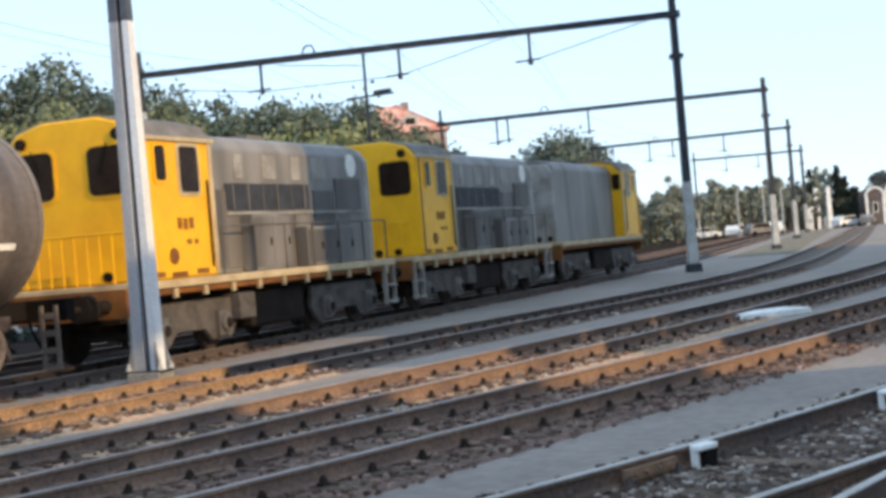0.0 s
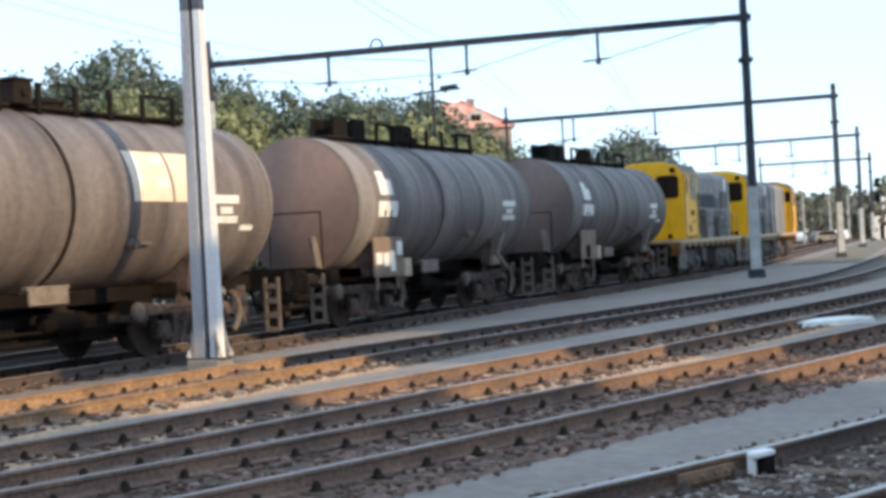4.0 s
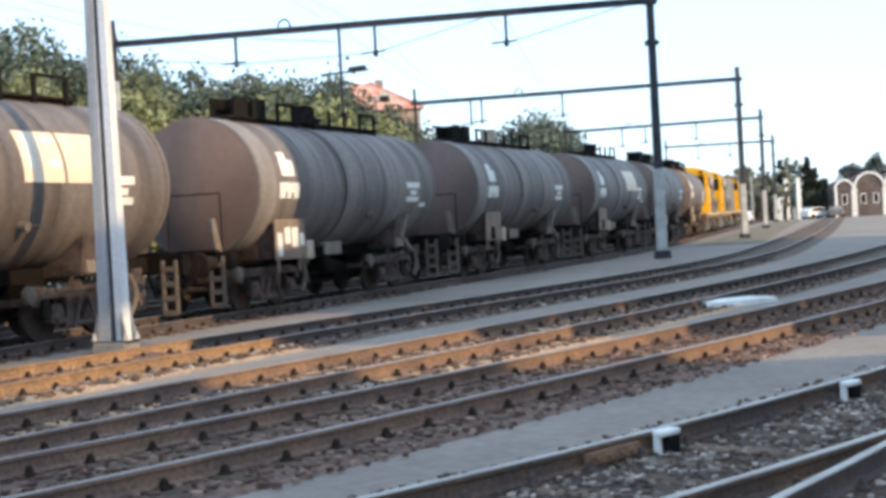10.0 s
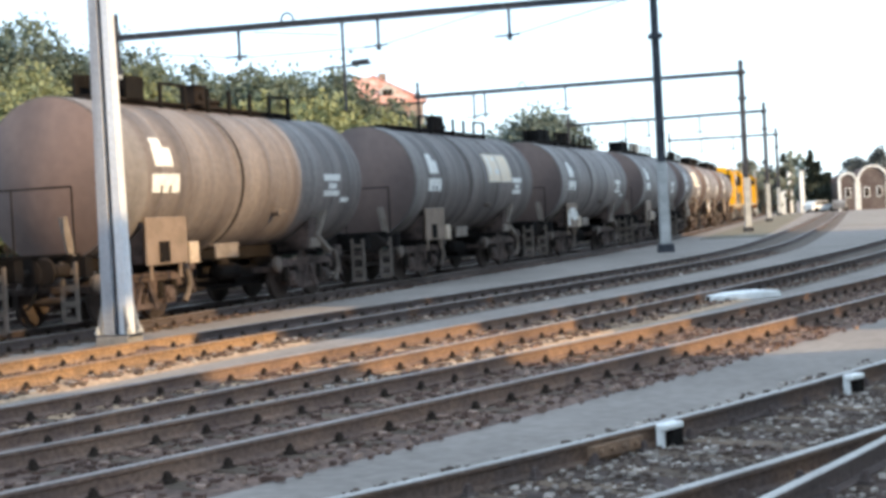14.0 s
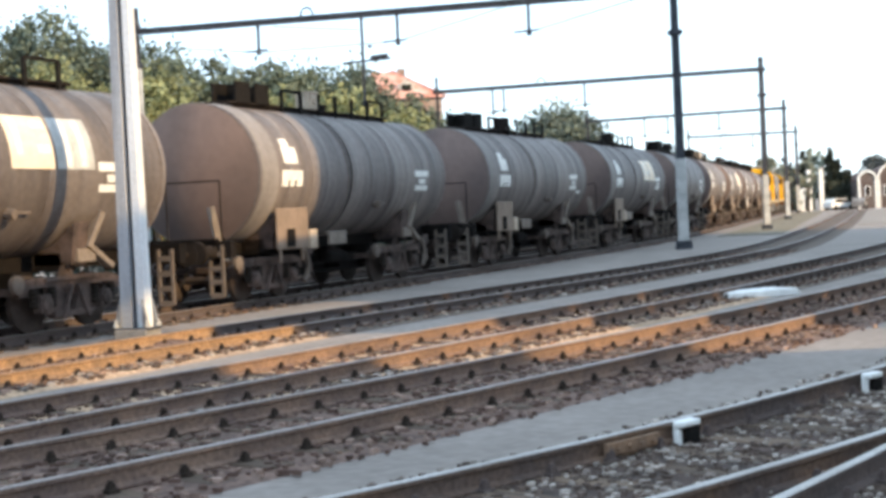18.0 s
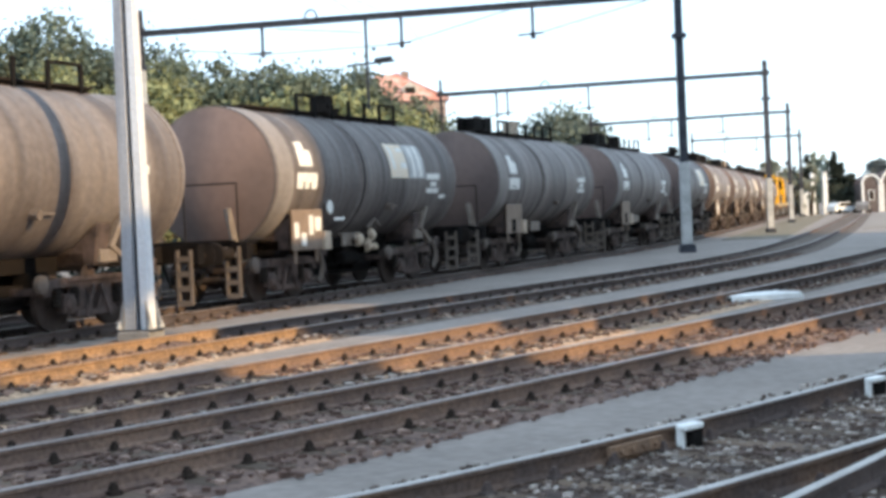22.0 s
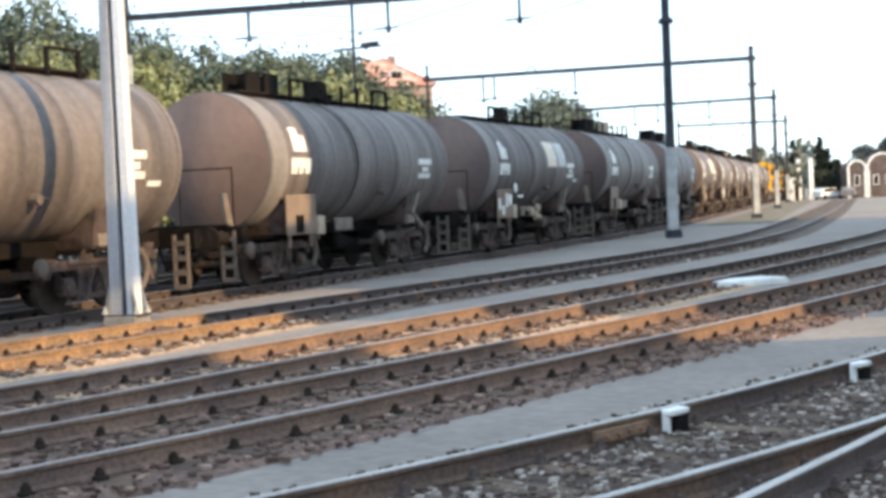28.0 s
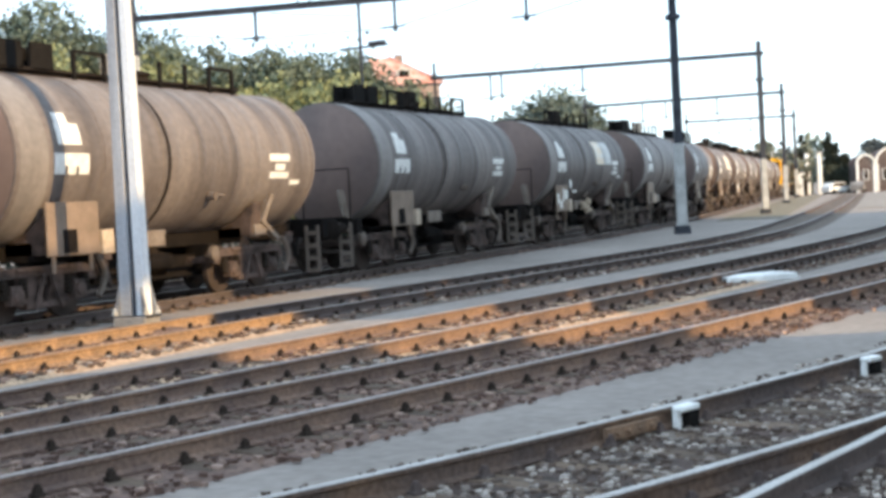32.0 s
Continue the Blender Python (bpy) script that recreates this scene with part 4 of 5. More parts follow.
    for x in (-5.35, 5.35):
        part("steps", Shape().box((x, -1.3, 0.4), (0.5, 0.22, 0.05)).box((x, -1.3, 0.8), (0.5, 0.22, 0.05)).box((x - 0.25, -1.3, 0.82), (0.07, 0.10, 0.95)).box((x + 0.25, -1.3, 0.82), (0.07, 0.10, 0.95)), M_PANEL, lo, "grey steps")
    return lo


WAGON, LOCO = 13.678, 12.52
TRAIN = []   # vehicle, mileage of its middle ahead of the reference mark, turned round


def build_train():
    w = build_wagon()
    for k in range(-3, 9):
        v = w if k == -3 else copy_thing(w, Matrix())
        TRAIN.append((v, -k * WAGON - 3.5, False))
    for (v, _, _), k in zip(list(TRAIN), range(-3, 9)):
        dress_wagon(v, k)
    lo = build_loco()
    first = 3 * WAGON - 3.5 + WAGON / 2 + LOCO / 2
    for i in range(3):
        v = lo if i == 0 else copy_thing(lo, Matrix())
        TRAIN.append((v, first + i * LOCO, i == 2))


RUN = [(0, -51.4), (1, -43.2), (2, -35.0), (3, -26.9), (4, -19.1), (5, -11.6), (6, -4.6), (7, 2.3), (8, 9.0), (9, 15.4), (10, 21.6), (11, 27.5), (12, 33.2), (13, 38.6), (14, 43.8), (15, 48.7), (16, 53.3), (17, 57.6), (18, 61.75), (19, 65.6), (20, 69.25), (21, 72.7), (22, 75.95), (23, 78.9), (24, 81.65), (25, 84.1), (26, 86.3), (27, 88.25), (28, 90.0), (29, 91.6), (30, 92.95), (31, 94.1), (32, 95.15)]


def motions():
    ts, ss = np.array(RUN, float).T
    for v, ahead, turned in TRAIN:
        rows = []
        for t in np.arange(0, 32.01, 0.5):
            k = int(min(max(np.searchsorted(ts, t) - 2, 0), len(ts) - 4))
            s = S0 + ahead + np.polyval(np.polyfit(ts[k:k + 4] - t, ss[k:k + 4], 3), 0)
            x0, y0, _ = LINE_T.at(s - 4.3)
            x1, y1, _ = LINE_T.at(s + 4.3)
            rz = math.degrees(math.atan2(y1 - y0, x1 - x0)) + (180 if turned else 0)
            rows.append((t, pose((x0 + x1) / 2, (y0 + y1) / 2, 0.0, 0, 0, rz)))
        walk(v, rows)


# ---------------------------------------------------------------- yard things
def build_yard():
    # plate with bolts added to stand for a rust-brown patch on the rail
    fp = thing("rail_joint", "rust-brown plate added for a patch on the near rail", "fishplate", kind="structure")
    x0, y0, h0 = LINE_E.at(32.5, 0.07)
    part("fishplate", Shape().box((x0, y0, -0.085), (0.04, 0.62, 0.085), Matrix.Rotation(-h0, 3, "Z")), M_RUST, fp)
    for k in (-0.2, -0.07, 0.07, 0.2):
        part("bolt", Shape().rod((x0 + k * math.sin(h0), y0 + k * math.cos(h0), -0.085), (x0 + k * math.sin(h0) + 0.05 * math.cos(h0), y0 + k * math.cos(h0) - 0.05 * math.sin(h0), -0.085), 0.018, 6), M_RUST, fp)
    ws = thing("white_stone", "whitish loose stone between two tracks", "stone", pose(0.9, 23.05, GROUND, 0, 0, 30))
    part("lump", Shape().lathe((0, 0, -0.02), (0, 0, 1), ((0, 0.13), (0.06, 0.17), (0.12, 0.12), (0.14, 0.03)), 9), M_WHITE, ws)
    sl = thing("concrete_slab", "long white concrete slab lying between two tracks", "slab", pose(5.48, 26.95, GROUND, 0, 0, 26))
    part("block", Shape().box((0, 0, 0.06), (1.6, 0.8, 0.13), taper=0.96), M_WHITE, sl, bevel=0.02)
    for x, y in ((1.66, 10.70), (3.68, 13.02)):
        b = thing("junction_box", "small white junction box beside the rail", "junction box", pose(x, y, GROUND, 0, 0, 47), "junction boxes beside the rail")
        part("lid", Shape().box((0.0, 0, 0.175), (0.235, 0.10, 0.045)), M_WHITE, b, bevel=0.01)
        part("post", Shape().box((-0.085, 0.025, 0.075), (0.055, 0.05, 0.18)), M_WHITE, b, bevel=0.008)
        part("housing", Shape().box((0.04, -0.012, 0.085), (0.14, 0.065, 0.13)), M_BAND, b, "black housing", bevel=0.008)


# ---------------------------------------------------------------- trees, houses and shade blocks
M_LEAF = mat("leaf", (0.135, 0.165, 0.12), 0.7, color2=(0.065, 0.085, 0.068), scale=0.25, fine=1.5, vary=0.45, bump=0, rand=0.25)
# bluish green with the haze of distance mixed into the leaf colour
M_LEAFHAZEMID = mat("leaf_hazy_mid", (0.15, 0.188, 0.155), 0.7, color2=(0.085, 0.108, 0.096), scale=0.25, fine=1.5, vary=0.4, bump=0)
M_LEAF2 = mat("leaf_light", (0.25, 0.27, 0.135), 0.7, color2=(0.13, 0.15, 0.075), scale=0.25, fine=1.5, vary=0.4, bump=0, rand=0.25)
M_HEDGE = mat("dark_hedge_leaf", (0.045, 0.052, 0.036), 0.8, color2=(0.025, 0.03, 0.022), scale=0.4, fine=1.5, vary=0.4, bump=0)
# greyed and lightened: haze over the far trees is in this colour
M_LEAFHAZE = mat("leaf_hazy_grey", (0.29, 0.30, 0.235), 0.8, color2=(0.16, 0.175, 0.14), scale=0.4, fine=1.5, vary=0.4, bump=0)
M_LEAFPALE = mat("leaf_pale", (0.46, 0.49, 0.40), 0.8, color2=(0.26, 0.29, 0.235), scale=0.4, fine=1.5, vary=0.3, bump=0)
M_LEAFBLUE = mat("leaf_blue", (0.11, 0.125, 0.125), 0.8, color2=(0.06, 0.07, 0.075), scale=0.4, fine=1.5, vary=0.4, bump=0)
M_BARK = mat("bark", (0.10, 0.075, 0.055), 0.95)
M_ROOF = mat("red_tiles", (0.58, 0.23, 0.16), 0.8, color2=(0.74, 0.50, 0.42), scale=1.1)
M_ROOFDARK = mat("dark_tiles", (0.16, 0.10, 0.085), 0.85, scale=1.0)
M_BRICK = mat("brick_wall", (0.30, 0.23, 0.195), 0.9)
M_REDWALL = mat("red_brick", (0.33, 0.215, 0.18), 0.9, color2=(0.44, 0.37, 0.33), scale=0.8)
# pale so the unseen blocks bounce sky light back onto the train
M_BOUNCE = mat("bounce_wall", (0.80, 0.78, 0.74), 0.9, color2=(0.68, 0.65, 0.60), scale=0.4, vary=0.06)
M_DARKBRICK = mat("dark_brick", (0.10, 0.075, 0.07), 0.9, color2=(0.16, 0.13, 0.12), scale=0.8)
M_PLASTER = mat("pale_wall", (0.62, 0.60, 0.56), 0.9)


def crown(rng, r, h, z0, count, leaf, squeeze=1.0, stray=11):
    """Leaves in clumps on an uneven ellipsoid, with gaps."""
    s = Shape()
    clumps = []
    for _ in range(max(8, count // 45)):
        u = Vector((rng.gauss(0, 1), rng.gauss(0, 1), rng.gauss(0, 1))).normalized()
        q = rng.uniform(0.45, 1.0)
        clumps.append((Vector((u.x * r * q, u.y * r * q * squeeze, z0 + h / 2 + u.z * h / 2 * q)), rng.uniform(0.22, 0.42) * r))
    for i in range(count):
        c, cr = clumps[i % len(clumps)]
        u = Vector((rng.gauss(0, 1), rng.gauss(0, 1), rng.gauss(0, 0.8)))
        u = u.normalized() * cr * (rng.uniform(0.4, 1.1) if i % stray else rng.uniform(1.1, 1.6))
        p = c + u
        a = Vector((rng.gauss(0, 1), rng.gauss(0, 1), rng.gauss(0, 1))).normalized() * leaf * rng.uniform(0.6, 1.3)
        b = a.cross(Vector((rng.gauss(0, 1), rng.gauss(0, 1), rng.gauss(0, 1)))).normalized() * leaf * rng.uniform(0.35, 0.7)
        s.add([p - a, p - b, p + a * 0.9, p + b], [(0, 1, 2, 3)])
    return s


def tree(x, y, h, r, seed, leaf=0.35, count=900, light=False, low=0.25, label="leafy green tree behind the railway", squeeze=1.0, name="tree", leaves=None, stray=11):
    rng = random.Random(seed)
    t = thing(name, label, "tree", pose(x, y, GROUND, 0, 0, rng.uniform(0, 360)), "trees behind the railway")
    tr = Shape()
    tr.rod((0, 0, 0), (0.1, 0.05, h * 0.45), h * 0.022, 8, h * 0.014)
    for i in range(6):
        a = rng.uniform(0, 6.28)
        tr.rod((0.08, 0.04, h * (0.25 + 0.03 * i)), (math.cos(a) * r * 0.6, math.sin(a) * r * 0.6, h * rng.uniform(0.5, 0.8)), h * 0.010, 5, h * 0.003)
    part("trunk", tr, M_BARK, t)
    part("crown", crown(rng, r, h * (1 - low), h * low, count, leaf, squeeze, stray), leaves or (M_LEAF2 if light else M_LEAF), t)
    return t


TOPS = ((-0.36, 14.6), (-0.293, 15.9), (-0.265, 16.7), (-0.246, 16.3), (-0.228, 14.9), (-0.200, 15.2), (-0.182, 14.2), (-0.171, 12.8), (-0.145, 12.8), (-0.127, 12.2), (-0.085, 12.5), (-0.064, 12.0), (-0.055, 11.4), (-0.040, 10.3), (-0.012, 9.2))


def build_trees():
    rng = random.Random(5)
    xs, hs = zip(*TOPS)
    for i in range(60):      # the dark back row
        f = i / 59
        d = 97 + 6 * (i % 3) + rng.uniform(-2, 2)
        a = -0.35 + 0.335 * f + rng.uniform(-0.004, 0.004)
        h = float(np.interp(a, xs, hs)) * d / 95 * rng.choice((0.88, 0.93, 0.97))
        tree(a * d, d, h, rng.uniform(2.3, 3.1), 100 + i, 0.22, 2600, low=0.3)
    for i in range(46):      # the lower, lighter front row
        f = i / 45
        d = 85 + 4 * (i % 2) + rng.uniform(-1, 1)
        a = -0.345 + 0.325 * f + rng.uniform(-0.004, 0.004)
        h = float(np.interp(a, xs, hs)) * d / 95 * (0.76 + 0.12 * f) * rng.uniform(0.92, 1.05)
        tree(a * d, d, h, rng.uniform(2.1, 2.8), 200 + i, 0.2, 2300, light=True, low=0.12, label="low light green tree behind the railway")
    tree(0.075 * 140, 140, 11.1, 4.9, 300, 0.26, 16000, label="broad round green tree behind the railway", leaves=M_LEAFHAZEMID, stray=10 ** 6)
    tree(0.052 * 142, 142, 9.4, 3.9, 301, 0.26, 9000, leaves=M_LEAFHAZEMID, stray=10 ** 6)
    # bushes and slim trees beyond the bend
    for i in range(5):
        tree(19.5 + 1.7 * i, 168 + rng.uniform(-3, 3), 6.3 + rng.uniform(-0.6, 0.5), 1.9, 340 + i, 0.22, 700, light=True, low=0.02, label="low light green bush beside the railway", name="bush", leaves=M_LEAFHAZE)
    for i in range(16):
        tree(26.5 + 1.15 * i, 182 + rng.uniform(-5, 8), rng.uniform(6.2, 8.0), rng.uniform(0.9, 1.5), 400 + i, 0.24, 520, low=0.04, label="slim grey-green tree beyond the bend of the tracks", leaves=M_LEAFHAZE)
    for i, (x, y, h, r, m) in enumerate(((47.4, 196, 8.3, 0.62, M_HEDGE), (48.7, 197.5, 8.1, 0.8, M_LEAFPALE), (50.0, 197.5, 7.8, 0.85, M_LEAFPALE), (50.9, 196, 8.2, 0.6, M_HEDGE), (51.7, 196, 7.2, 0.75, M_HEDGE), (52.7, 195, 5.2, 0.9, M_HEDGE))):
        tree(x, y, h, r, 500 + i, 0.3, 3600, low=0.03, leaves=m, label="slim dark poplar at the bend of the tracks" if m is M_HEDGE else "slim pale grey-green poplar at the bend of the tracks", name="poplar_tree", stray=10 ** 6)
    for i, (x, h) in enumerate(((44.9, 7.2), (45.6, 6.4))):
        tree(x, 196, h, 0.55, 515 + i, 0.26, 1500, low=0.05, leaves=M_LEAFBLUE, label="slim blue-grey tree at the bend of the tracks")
    for i, (x, h) in enumerate(((60.6, 7.4), (63.9, 8.6), (67.4, 8.2))):
        tree(x, 208 + i, h, 1.9, 520 + i, 0.28, 3200, low=0.1, leaves=M_LEAFBLUE, stray=10 ** 6, label="dark leafy tree behind the small houses")


def hipped_house(x, y, w, dp, eave, ridge):
    """A tall house with a hipped tiled roof, two dormers and a chimney."""
    ob = thing("house", "red brick house with a hipped red tiled roof above the trees", "house", pose(x, y, GROUND, 0, 0, 6), "houses behind the railway")
    part("wall", Shape().box((0, 0, eave / 2), (w - 0.6, dp - 0.6, eave)), M_REDWALL, ob)
    k = 0.6
    vs = [(-w / 2, -dp / 2, eave), (w / 2, -dp / 2, eave), (w / 2, dp / 2, eave), (-w / 2, dp / 2, eave), (-k, 0, ridge), (k, 0, ridge)]
    roof = part("roof", Shape().add(vs, [(0, 1, 5, 4), (1, 2, 5), (2, 3, 4, 5), (3, 0, 4), (3, 2, 1, 0)]), M_ROOF, ob)
    for i in (-1, 1):
        part("hip_ridge", Shape().rod((i * w / 2, -dp / 2, eave + 0.05), (i * k, 0, ridge + 0.05), 0.09, 6), M_ROOF, roof)
        dm = part("dormer", Shape().prism(((-0.6 + i * 1.5, 0), (0.6 + i * 1.5, 0), (0.6 + i * 1.5, 0.75), (i * 1.5, 1.15), (-0.6 + i * 1.5, 0.75)), -dp * 0.36, -dp * 0.12, "y"), M_PLASTER, ob, "pale dormer")
        dm.location.z = eave + 0.45
        part("pane", Shape().box((i * 1.5, -dp * 0.365, 0.42), (0.75, 0.05, 0.55)), M_GLASS, dm)
    part("chimney", Shape().box((1.4, 0.6, ridge - 0.5), (0.6, 0.6, 1.5)), M_BRICK, ob)
    for i in (-2.6, 0, 2.6):
        wd = part("window", Shape().box((i, -dp / 2 + 0.28, eave - 1.8), (1.2, 0.1, 1.5)), M_WHITE, ob)
        part("pane", Shape().box((i, -dp / 2 + 0.24, eave - 1.8), (1.0, 0.08, 1.3)), M_GLASS, wd)
    return ob


def build_houses():
    hipped_house(-4.7, 119, 9.0, 8.0, 11.0, 13.5)
    for x, w, top in ((53.0, 2.1, 4.6), (56.2, 3.5, 5.35), (60.0, 3.5, 5.4), (63.8, 3.5, 5.4)):
        arched_house(x, 188, w, top)


def arched_house(x, y, w, top):
    """A narrow house whose front ends in a round white-edged gable."""
    ob = thing("house", "small brick house with a round white-edged gable beyond the tracks", "house", pose(x, y, GROUND, 0, 0, -6), "houses beyond the tracks")
    r, hb = w / 2, top - w / 2 * 1.05
    arc = [(r * math.cos(a), hb + 1.05 * r * math.sin(a)) for a in np.linspace(0, math.pi, 13)]
    part("wall", Shape().prism([(-r, 0.0), (r, 0.0)] + arc, -3, 3, "y"), M_DARKBRICK, ob)
    band = Shape()
    rim = [(p * 1.06, -3.1, (q - hb) * 1.06 + hb) for p, q in arc]
    for u, v in zip(rim, rim[1:]):
        band.bar(u, v, 0.26, 0.20, (0, 1, 0))
    part("gable_edge", band, M_WHITE, ob, "round white gable edge")
    part("roof", Shape().prism([(p * 1.03, (q - hb) * 1.03 + hb) for p, q in arc] + [(-r * 0.98, hb), (r * 0.98, hb)], -2.9, 3.2, "y"), M_ROOFDARK, ob)
    for k in (-1, 1):
        part("corner_pilaster", Shape().box((k * (r - 0.02), -3.06, hb / 2), (0.30, 0.14, hb)), M_WHITE, ob, "white corner pilaster")
    for k in ((-0.45, 0.45) if w > 3 else (0.0,)):
        wd = part("window", Shape().box((k * r, -3.03, hb * 0.62), (0.72, 0.1, 1.3)), M_WHITE, ob)
        part("pane", Shape().box((k * r, -3.06, hb * 0.62), (0.52, 0.1, 1.1)), M_GLASS, wd)
    return ob


def lamp_post(x, y, h):
    ob = thing("lamp_post", "pale slim lamp post beyond the tracks", "lamp post", pose(x, y, GROUND), "lamp posts beyond the tracks")
    part("pole", Shape().rod((0, 0, 0), (0, 0, h), 0.13, 8, 0.08), M_PALE, ob)
    part("lamp_head", Shape().box((0.35, 0, h), (0.8, 0.2, 0.12)), M_PALE, ob, bevel=0.02)


def car(x, y, turn, paint, label):
    ob = thing("parked_car", label, "car", pose(x, y, GROUND, 0, 0, turn), "cars parked beyond the tracks")
    part("body", Shape().prism(((-2.0, 0.3), (2.0, 0.3), (2.02, 0.75), (1.1, 0.9), (0.6, 1.4), (-1.2, 1.4), (-1.9, 0.95)), -0.8, 0.8, "y"), paint, ob, bevel=0.04)
    for k in (-1, 1):
        part("side_window", Shape().prism(((0.95, 0.93), (0.55, 1.32), (-1.1, 1.32), (-1.6, 0.95)), k * 0.79, k * 0.82, "y"), M_GLASS, ob)
        for wx in (-1.25, 1.25):
            part("wheel", Shape().lathe((wx, k * 0.7, 0.3), (0, k, 0), ((0, 0.3), (0.14, 0.3), (0.15, 0.2)), 16), M_BAND, ob)


def build_far_yard():
    for x, y, h in ((27.6, 172, 5.2), (32.6, 170, 5.4), (36.0, 172, 5.6), (39.0, 176, 5.4)):
        lamp_post(x, y, h)
    for x, h in ((45.85, 6.0), (47.4, 5.3)):
        pl = thing("white_pillar", "tall white pillar before the poplars", "pillar", pose(x, 187, GROUND), "white pillars before the poplars")
        part("shaft", Shape().box((0, 0, h / 2), (0.58, 0.50, h), taper=0.85), M_WHITE, pl, bevel=0.03)
        part("cap", Shape().box((0, 0, h + 0.05), (0.62, 0.62, 0.12)), M_PALE, pl)
    bt = thing("white_booth", "small white arched booth before the poplars", "booth", pose(44.7, 185, GROUND, 0, 0, -8))
    arc = [(0.62 * math.cos(a), 2.3 + 0.62 * math.sin(a)) for a in np.linspace(0, math.pi, 9)]
    part("shell", Shape().prism([(-0.62, 0), (0.62, 0)] + arc, -0.6, 0.6, "y"), M_WHITE, bt)
    part("opening", Shape().box((0.3, -0.6, 1.0), (0.5, 0.06, 1.9)), M_UNDER, bt, "dark doorway", bevel=0.01)
    pav = thing("pavement", "pale sunlit paving beside the far bend of the tracks", "pavement", kind="structure")
    part("paving", sweep(LINE_B, 105, 190, 0.0, ((1.7, GROUND), (1.7, GROUND + 0.03), (24, GROUND + 0.03), (24, GROUND)), 2.0), M_PALESAND, pav)
    part("footpath", sweep(LINE_T, S0 + 46, S0 + 150, 0.0, ((2.4, GROUND), (2.4, GROUND + 0.03), (5.6, GROUND + 0.03), (5.6, GROUND)), 2.0), M_DRYGRASS, pav, "dry grass verge")
    for x, y, a, m in ((29.6, 177, 10, M_WHITE), (33.0, 174, 60, M_WHITE), (35.2, 171, 20, M_GREY), (37.4, 173, 75, M_WHITE), (47.9, 181, 30, M_WHITE), (50.2, 180, 70, M_GREY)):
        car(x, y, a, m, "white parked car beyond the tracks" if m is M_WHITE else "grey parked car beyond the tracks")
    rng = np.random.default_rng(3)
    wood = Shape()
    for i in range(17000):
        x = rng.uniform(14, 50)
        h = 6.2 + 0.8 * math.sin(x * 0.9) + 0.6 * math.sin(x * 2.3 + 1)
        q = Vector((x, 202 + rng.uniform(-2, 2), GROUND + h * rng.random() ** 0.8))
        a = Vector(rng.normal(size=3)).normalized() * 0.36
        b = a.cross(Vector(rng.normal(size=3))).normalized() * 0.26
        wood.add([q - a, q - b, q + a, q + b], [(0, 1, 2, 3)])
    tagged(new("far_thicket", wood.mesh("far_thicket", M_LEAFHAZE)), "grey-green thicket far beyond the bend of the tracks", "thicket", kind="stuff")
    # leaves added behind the train to keep the gaps below it dark
    scrub = Shape()
    for i in range(9000):
        sx, sy, _ = LINE_T.at(S0 - 40 + 170 * rng.random(), -13.5 + rng.normal() * 0.7)
        q = Vector((float(sx), float(sy), GROUND + 1.35 * rng.random()))
        a = Vector(rng.normal(size=3)).normalized() * 0.2
        b = a.cross(Vector(rng.normal(size=3))).normalized() * 0.14
        scrub.add([q - a, q - b, q + a, q + b], [(0, 1, 2, 3)])
    tagged(new("dark_fill", scrub.mesh("dark_fill", M_HEDGE)), "added dark leaves that fill the gaps under the train", "scrub", kind="stuff")
    hd = thing("hedge", "dark clipped hedge beside the small houses", "hedge", pose(49.7, 189, GROUND))
    part("leaves", crown(random.Random(9), 1.7, 3.2, 0.1, 4500, 0.28, 0.6), M_HEDGE, hd)


def build_shade_blocks():
    """Plain blocks added beside the yard, out of view, to shade the tracks in the low sun."""
    a = thing("platform_building", "unseen pale block added to shade the near tracks", "building", pose(19.2, -8, GROUND), kind="structure")
    part("wall", Shape().box((0, 0, 4.6), (19.6, 24.4, 9.2)), M_BOUNCE, a)
    turn = 90 - SUN_AZ     # the long sides of the blocks stand square to the sun
    c, d = math.sin(_a), math.cos(_a)
    eave = ((18.9, 8.6), (19.2, 8.6), (19.2, 13.6), (15.9, 13.6), (15.9, 13.0), (18.1, 11.2), (18.8, 8.9))
    for u, prof, nm, lb in ((12.0, ((19.2, 0), (20.4, 0), (20.4, 13.6), (19.2, 13.6)), "goods_shed", "unseen pale block with an overhang, added to shade the tracks"), (12.0, ((20.5, 0), (23.4, 0), (23.4, 14.1), (20.5, 14.0)), "goods_shed_annex", "unseen low pale block added to shade the tracks"), (-4.0, ((23.5, 0), (73.0, 0), (73.0, 20.6), (23.5, 20.6)), "warehouse", "unseen long pale block added to shade the train")):
        ob = thing(nm, lb, "building", pose(c * u, d * u, GROUND, 0, 0, turn), kind="structure")
        part("wall", Shape().prism(prof, 0, 10), M_BOUNCE, ob)
        # boards added out of view to cut the shade to shape
        if nm == "goods_shed":
            part("shade_board", Shape().prism(eave, 0, 0.3), M_BARK, ob, "unseen board added to block the sun")
            part("shade_beam", Shape().prism(((15.95, 13.5), (16.9, 13.5), (16.9, 15.35), (13.2, 15.05), (13.2, 13.95), (15.95, 13.95)), 0, 0.3), M_BARK, ob, "unseen beam added to shade the bogies")
        if nm == "warehouse":
            part("shade_slab", Shape().prism(((20.6, 8.05), (23.6, 8.05), (23.6, 9.5), (20.6, 8.95)), 0, 0.3), M_BARK, ob, "unseen slab added to shade the underframes")


build_ground()
build_overhead()
build_train()
build_yard()
build_trees()
build_houses()
build_far_yard()
build_shade_blocks()
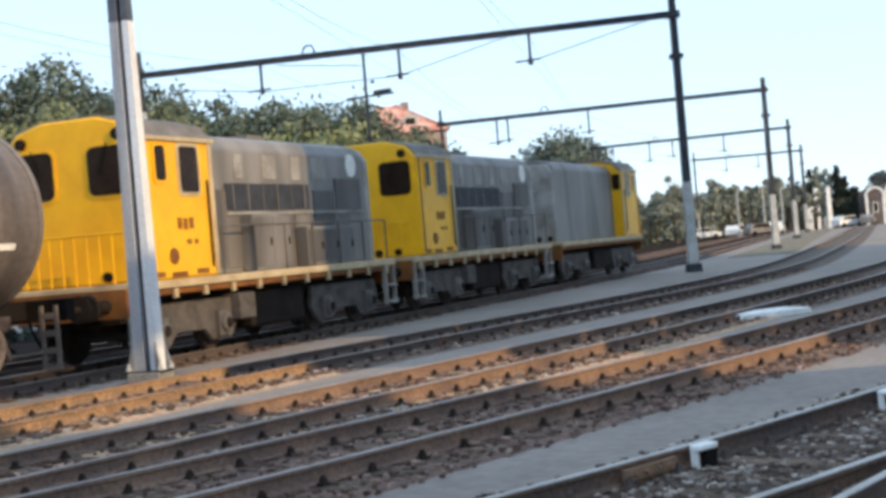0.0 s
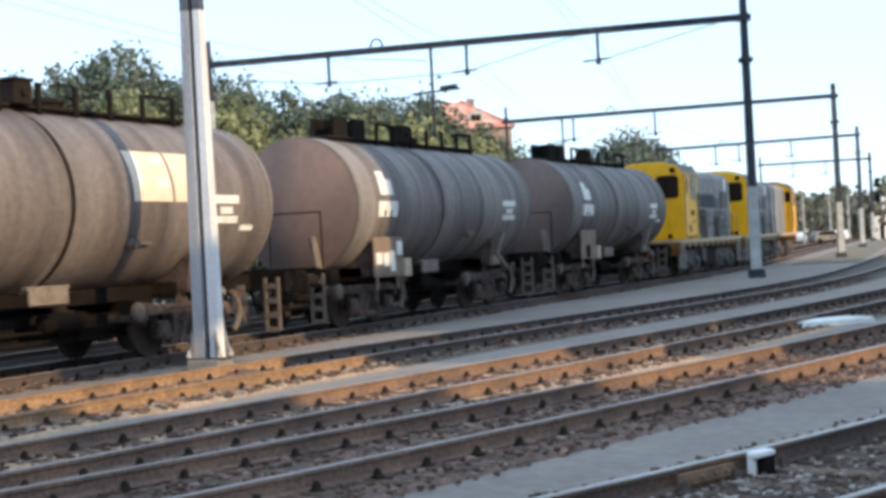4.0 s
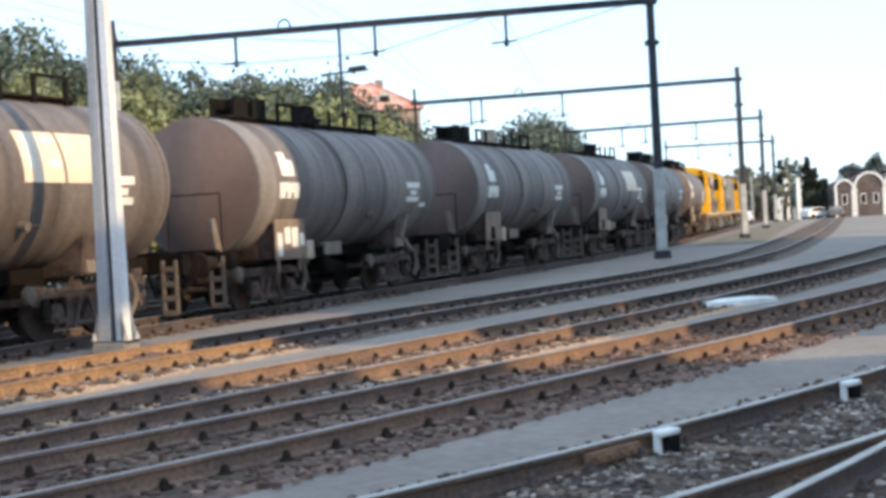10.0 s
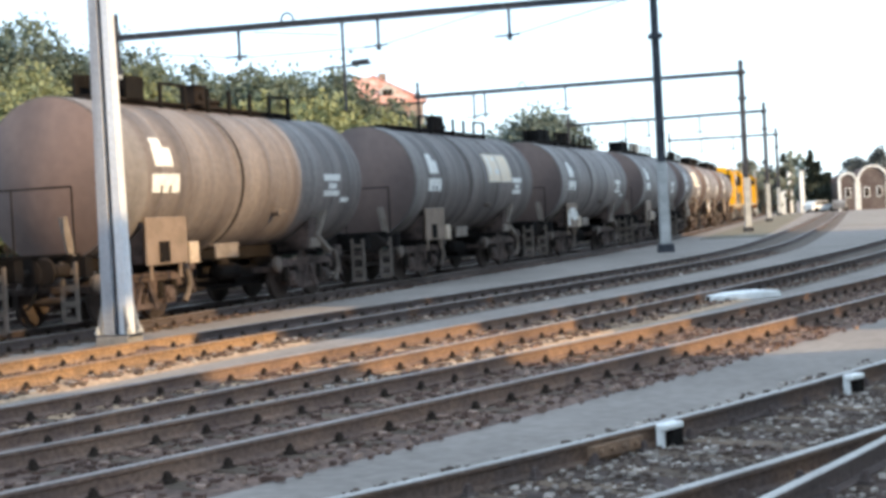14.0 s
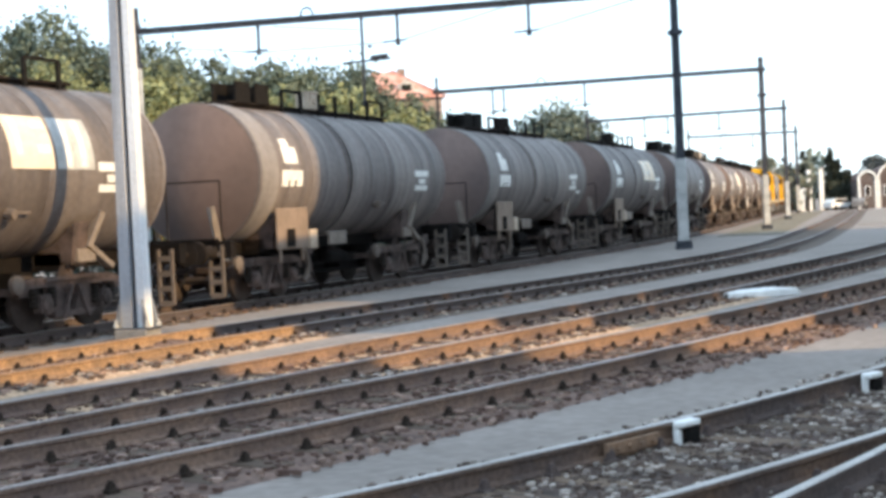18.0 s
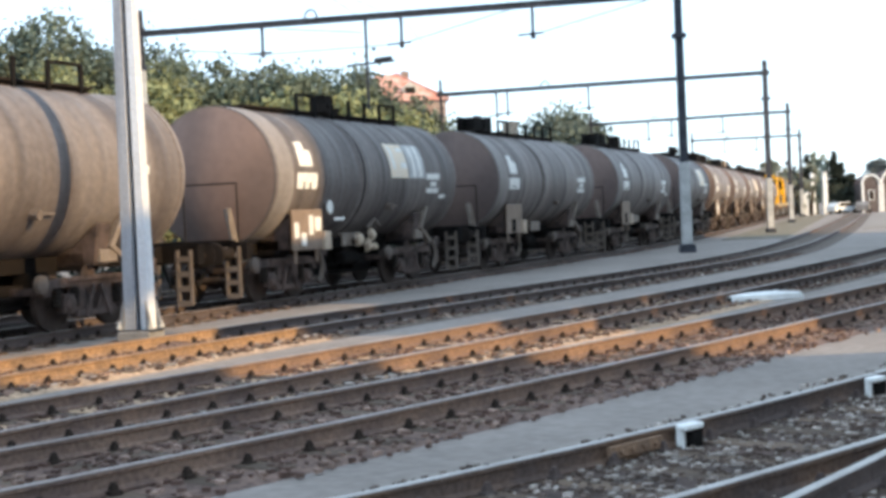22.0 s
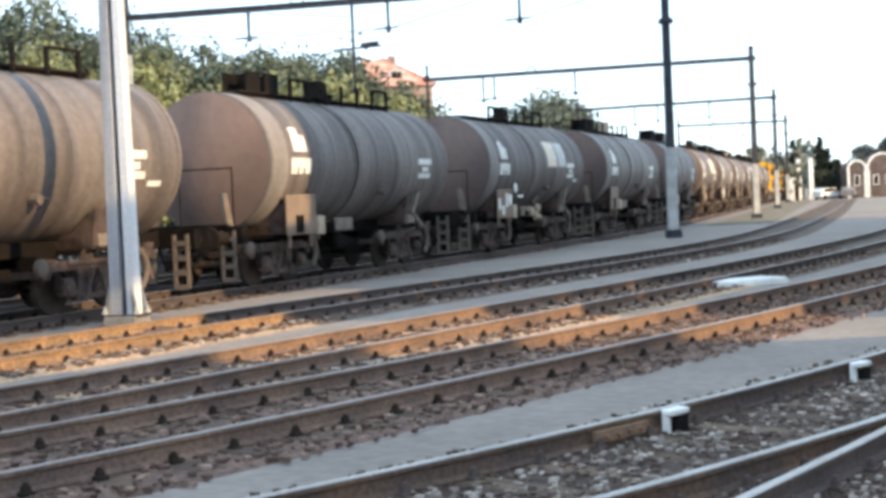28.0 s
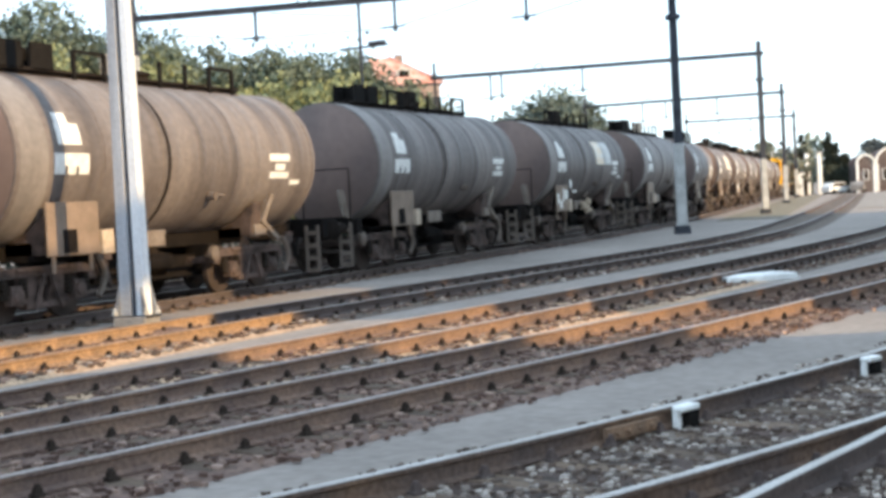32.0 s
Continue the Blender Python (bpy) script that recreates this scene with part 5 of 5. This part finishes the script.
# the wide dark bed carries the shade under and behind the train
build_track("track_main", LINE_T, S0 - 60, S0 + 190, S0 - 22, S0 + 8, "main railway track under the train", bed=(-18.0, 0.95), bed_mat=M_SHADEBED, rail_mat=M_RAILDARK)
build_track("track_behind", LINE_T, S0 - 60, S0 + 190, 0, 0, "railway track behind the train", rails=(-4.95, -3.45), bed=None, rail_mat=M_RAILDARK, head_mat=M_HEADRUSTY)
# far marks where the sun strip ends and shade-dark materials take over
build_track("track_second", LINE_B, 1, 190, 26, 62, "rusty railway track in sandy ballast", bed_mat=M_SUNRUSTBED, head_mat=M_HEADRUSTY, far=36)
build_track("track_third", LINE_C, 1, 170, 26, 60, "rusty railway track in sandy ballast", bed_mat=M_SUNRUSTBED, rail_mat=M_RAILSHADE, far=48)
build_track("track_fourth", LINE_D, 1, 130, 26, 52, "dark brown railway track in sandy ballast", rail_mat=M_RAILSHADE)
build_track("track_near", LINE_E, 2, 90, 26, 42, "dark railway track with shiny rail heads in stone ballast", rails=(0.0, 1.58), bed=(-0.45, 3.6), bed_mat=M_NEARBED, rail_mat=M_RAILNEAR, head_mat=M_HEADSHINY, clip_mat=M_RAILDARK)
build_track("track_joining", LINE_F, 0, 5.0, 0.3, 4.9, "single rail of a joining track beside the near track", rails=(0.0,), bed=None, sleepers=False, rail_mat=M_RAILDARK, head_mat=M_HEADSHINY, clip_mat=M_RAILDARK)
scatter_stones("ballast_near", LINE_E, 24, 46, -0.5, 3.4, 15000, 0.024, 11, "grey and brown ballast stones of the near track", M_STONE)
scatter_stones("ballast_near_end", LINE_E, 8, 24, -0.5, 3.4, 5500, 0.026, 16, "grey and brown ballast stones of the near track", M_STONE)
scatter_stones("ballast_fourth", LINE_D, 20, 56, -1.25, 1.25, 6000, 0.034, 12, "brown ballast stones between the rails")
scatter_stones("ballast_third", LINE_C, 22, 62, -1.25, 1.3, 5000, 0.036, 13, "brown ballast stones between the rails")
scatter_stones("ballast_second", LINE_B, 22, 66, -1.25, 1.3, 4500, 0.038, 14, "sandy ballast stones between the rails")
scatter_stones("edge_stones", LINE_D, 22, 48, 1.05, 1.6, 700, 0.028, 21, "brown stones along the edge of the ballast")
scatter_stones("edge_stones_near", LINE_E, 24, 40, -0.75, -0.35, 500, 0.022, 22, "pale stones along the near rail", M_STONE)
scatter_stones("pale_stones_second", LINE_B, 24, 60, 0.85, 1.35, 420, 0.042, 31, "pale sunlit stones along the second track", M_STONE)
scatter_stones("pale_stones_third", LINE_C, 24, 60, 0.85, 1.3, 380, 0.038, 32, "pale stones along the third track", M_STONE)
scatter_stones("pale_stones_edge", LINE_E, 24, 44, -0.5, -0.1, 1600, 0.025, 33, "whitish stones along the near rail", M_STONE)
scatter_stones("ballast_main", LINE_T, S0 - 24, S0 + 40, 0.75, 1.15, 1100, 0.035, 15, "dark ballast stones beside the train")
motions()
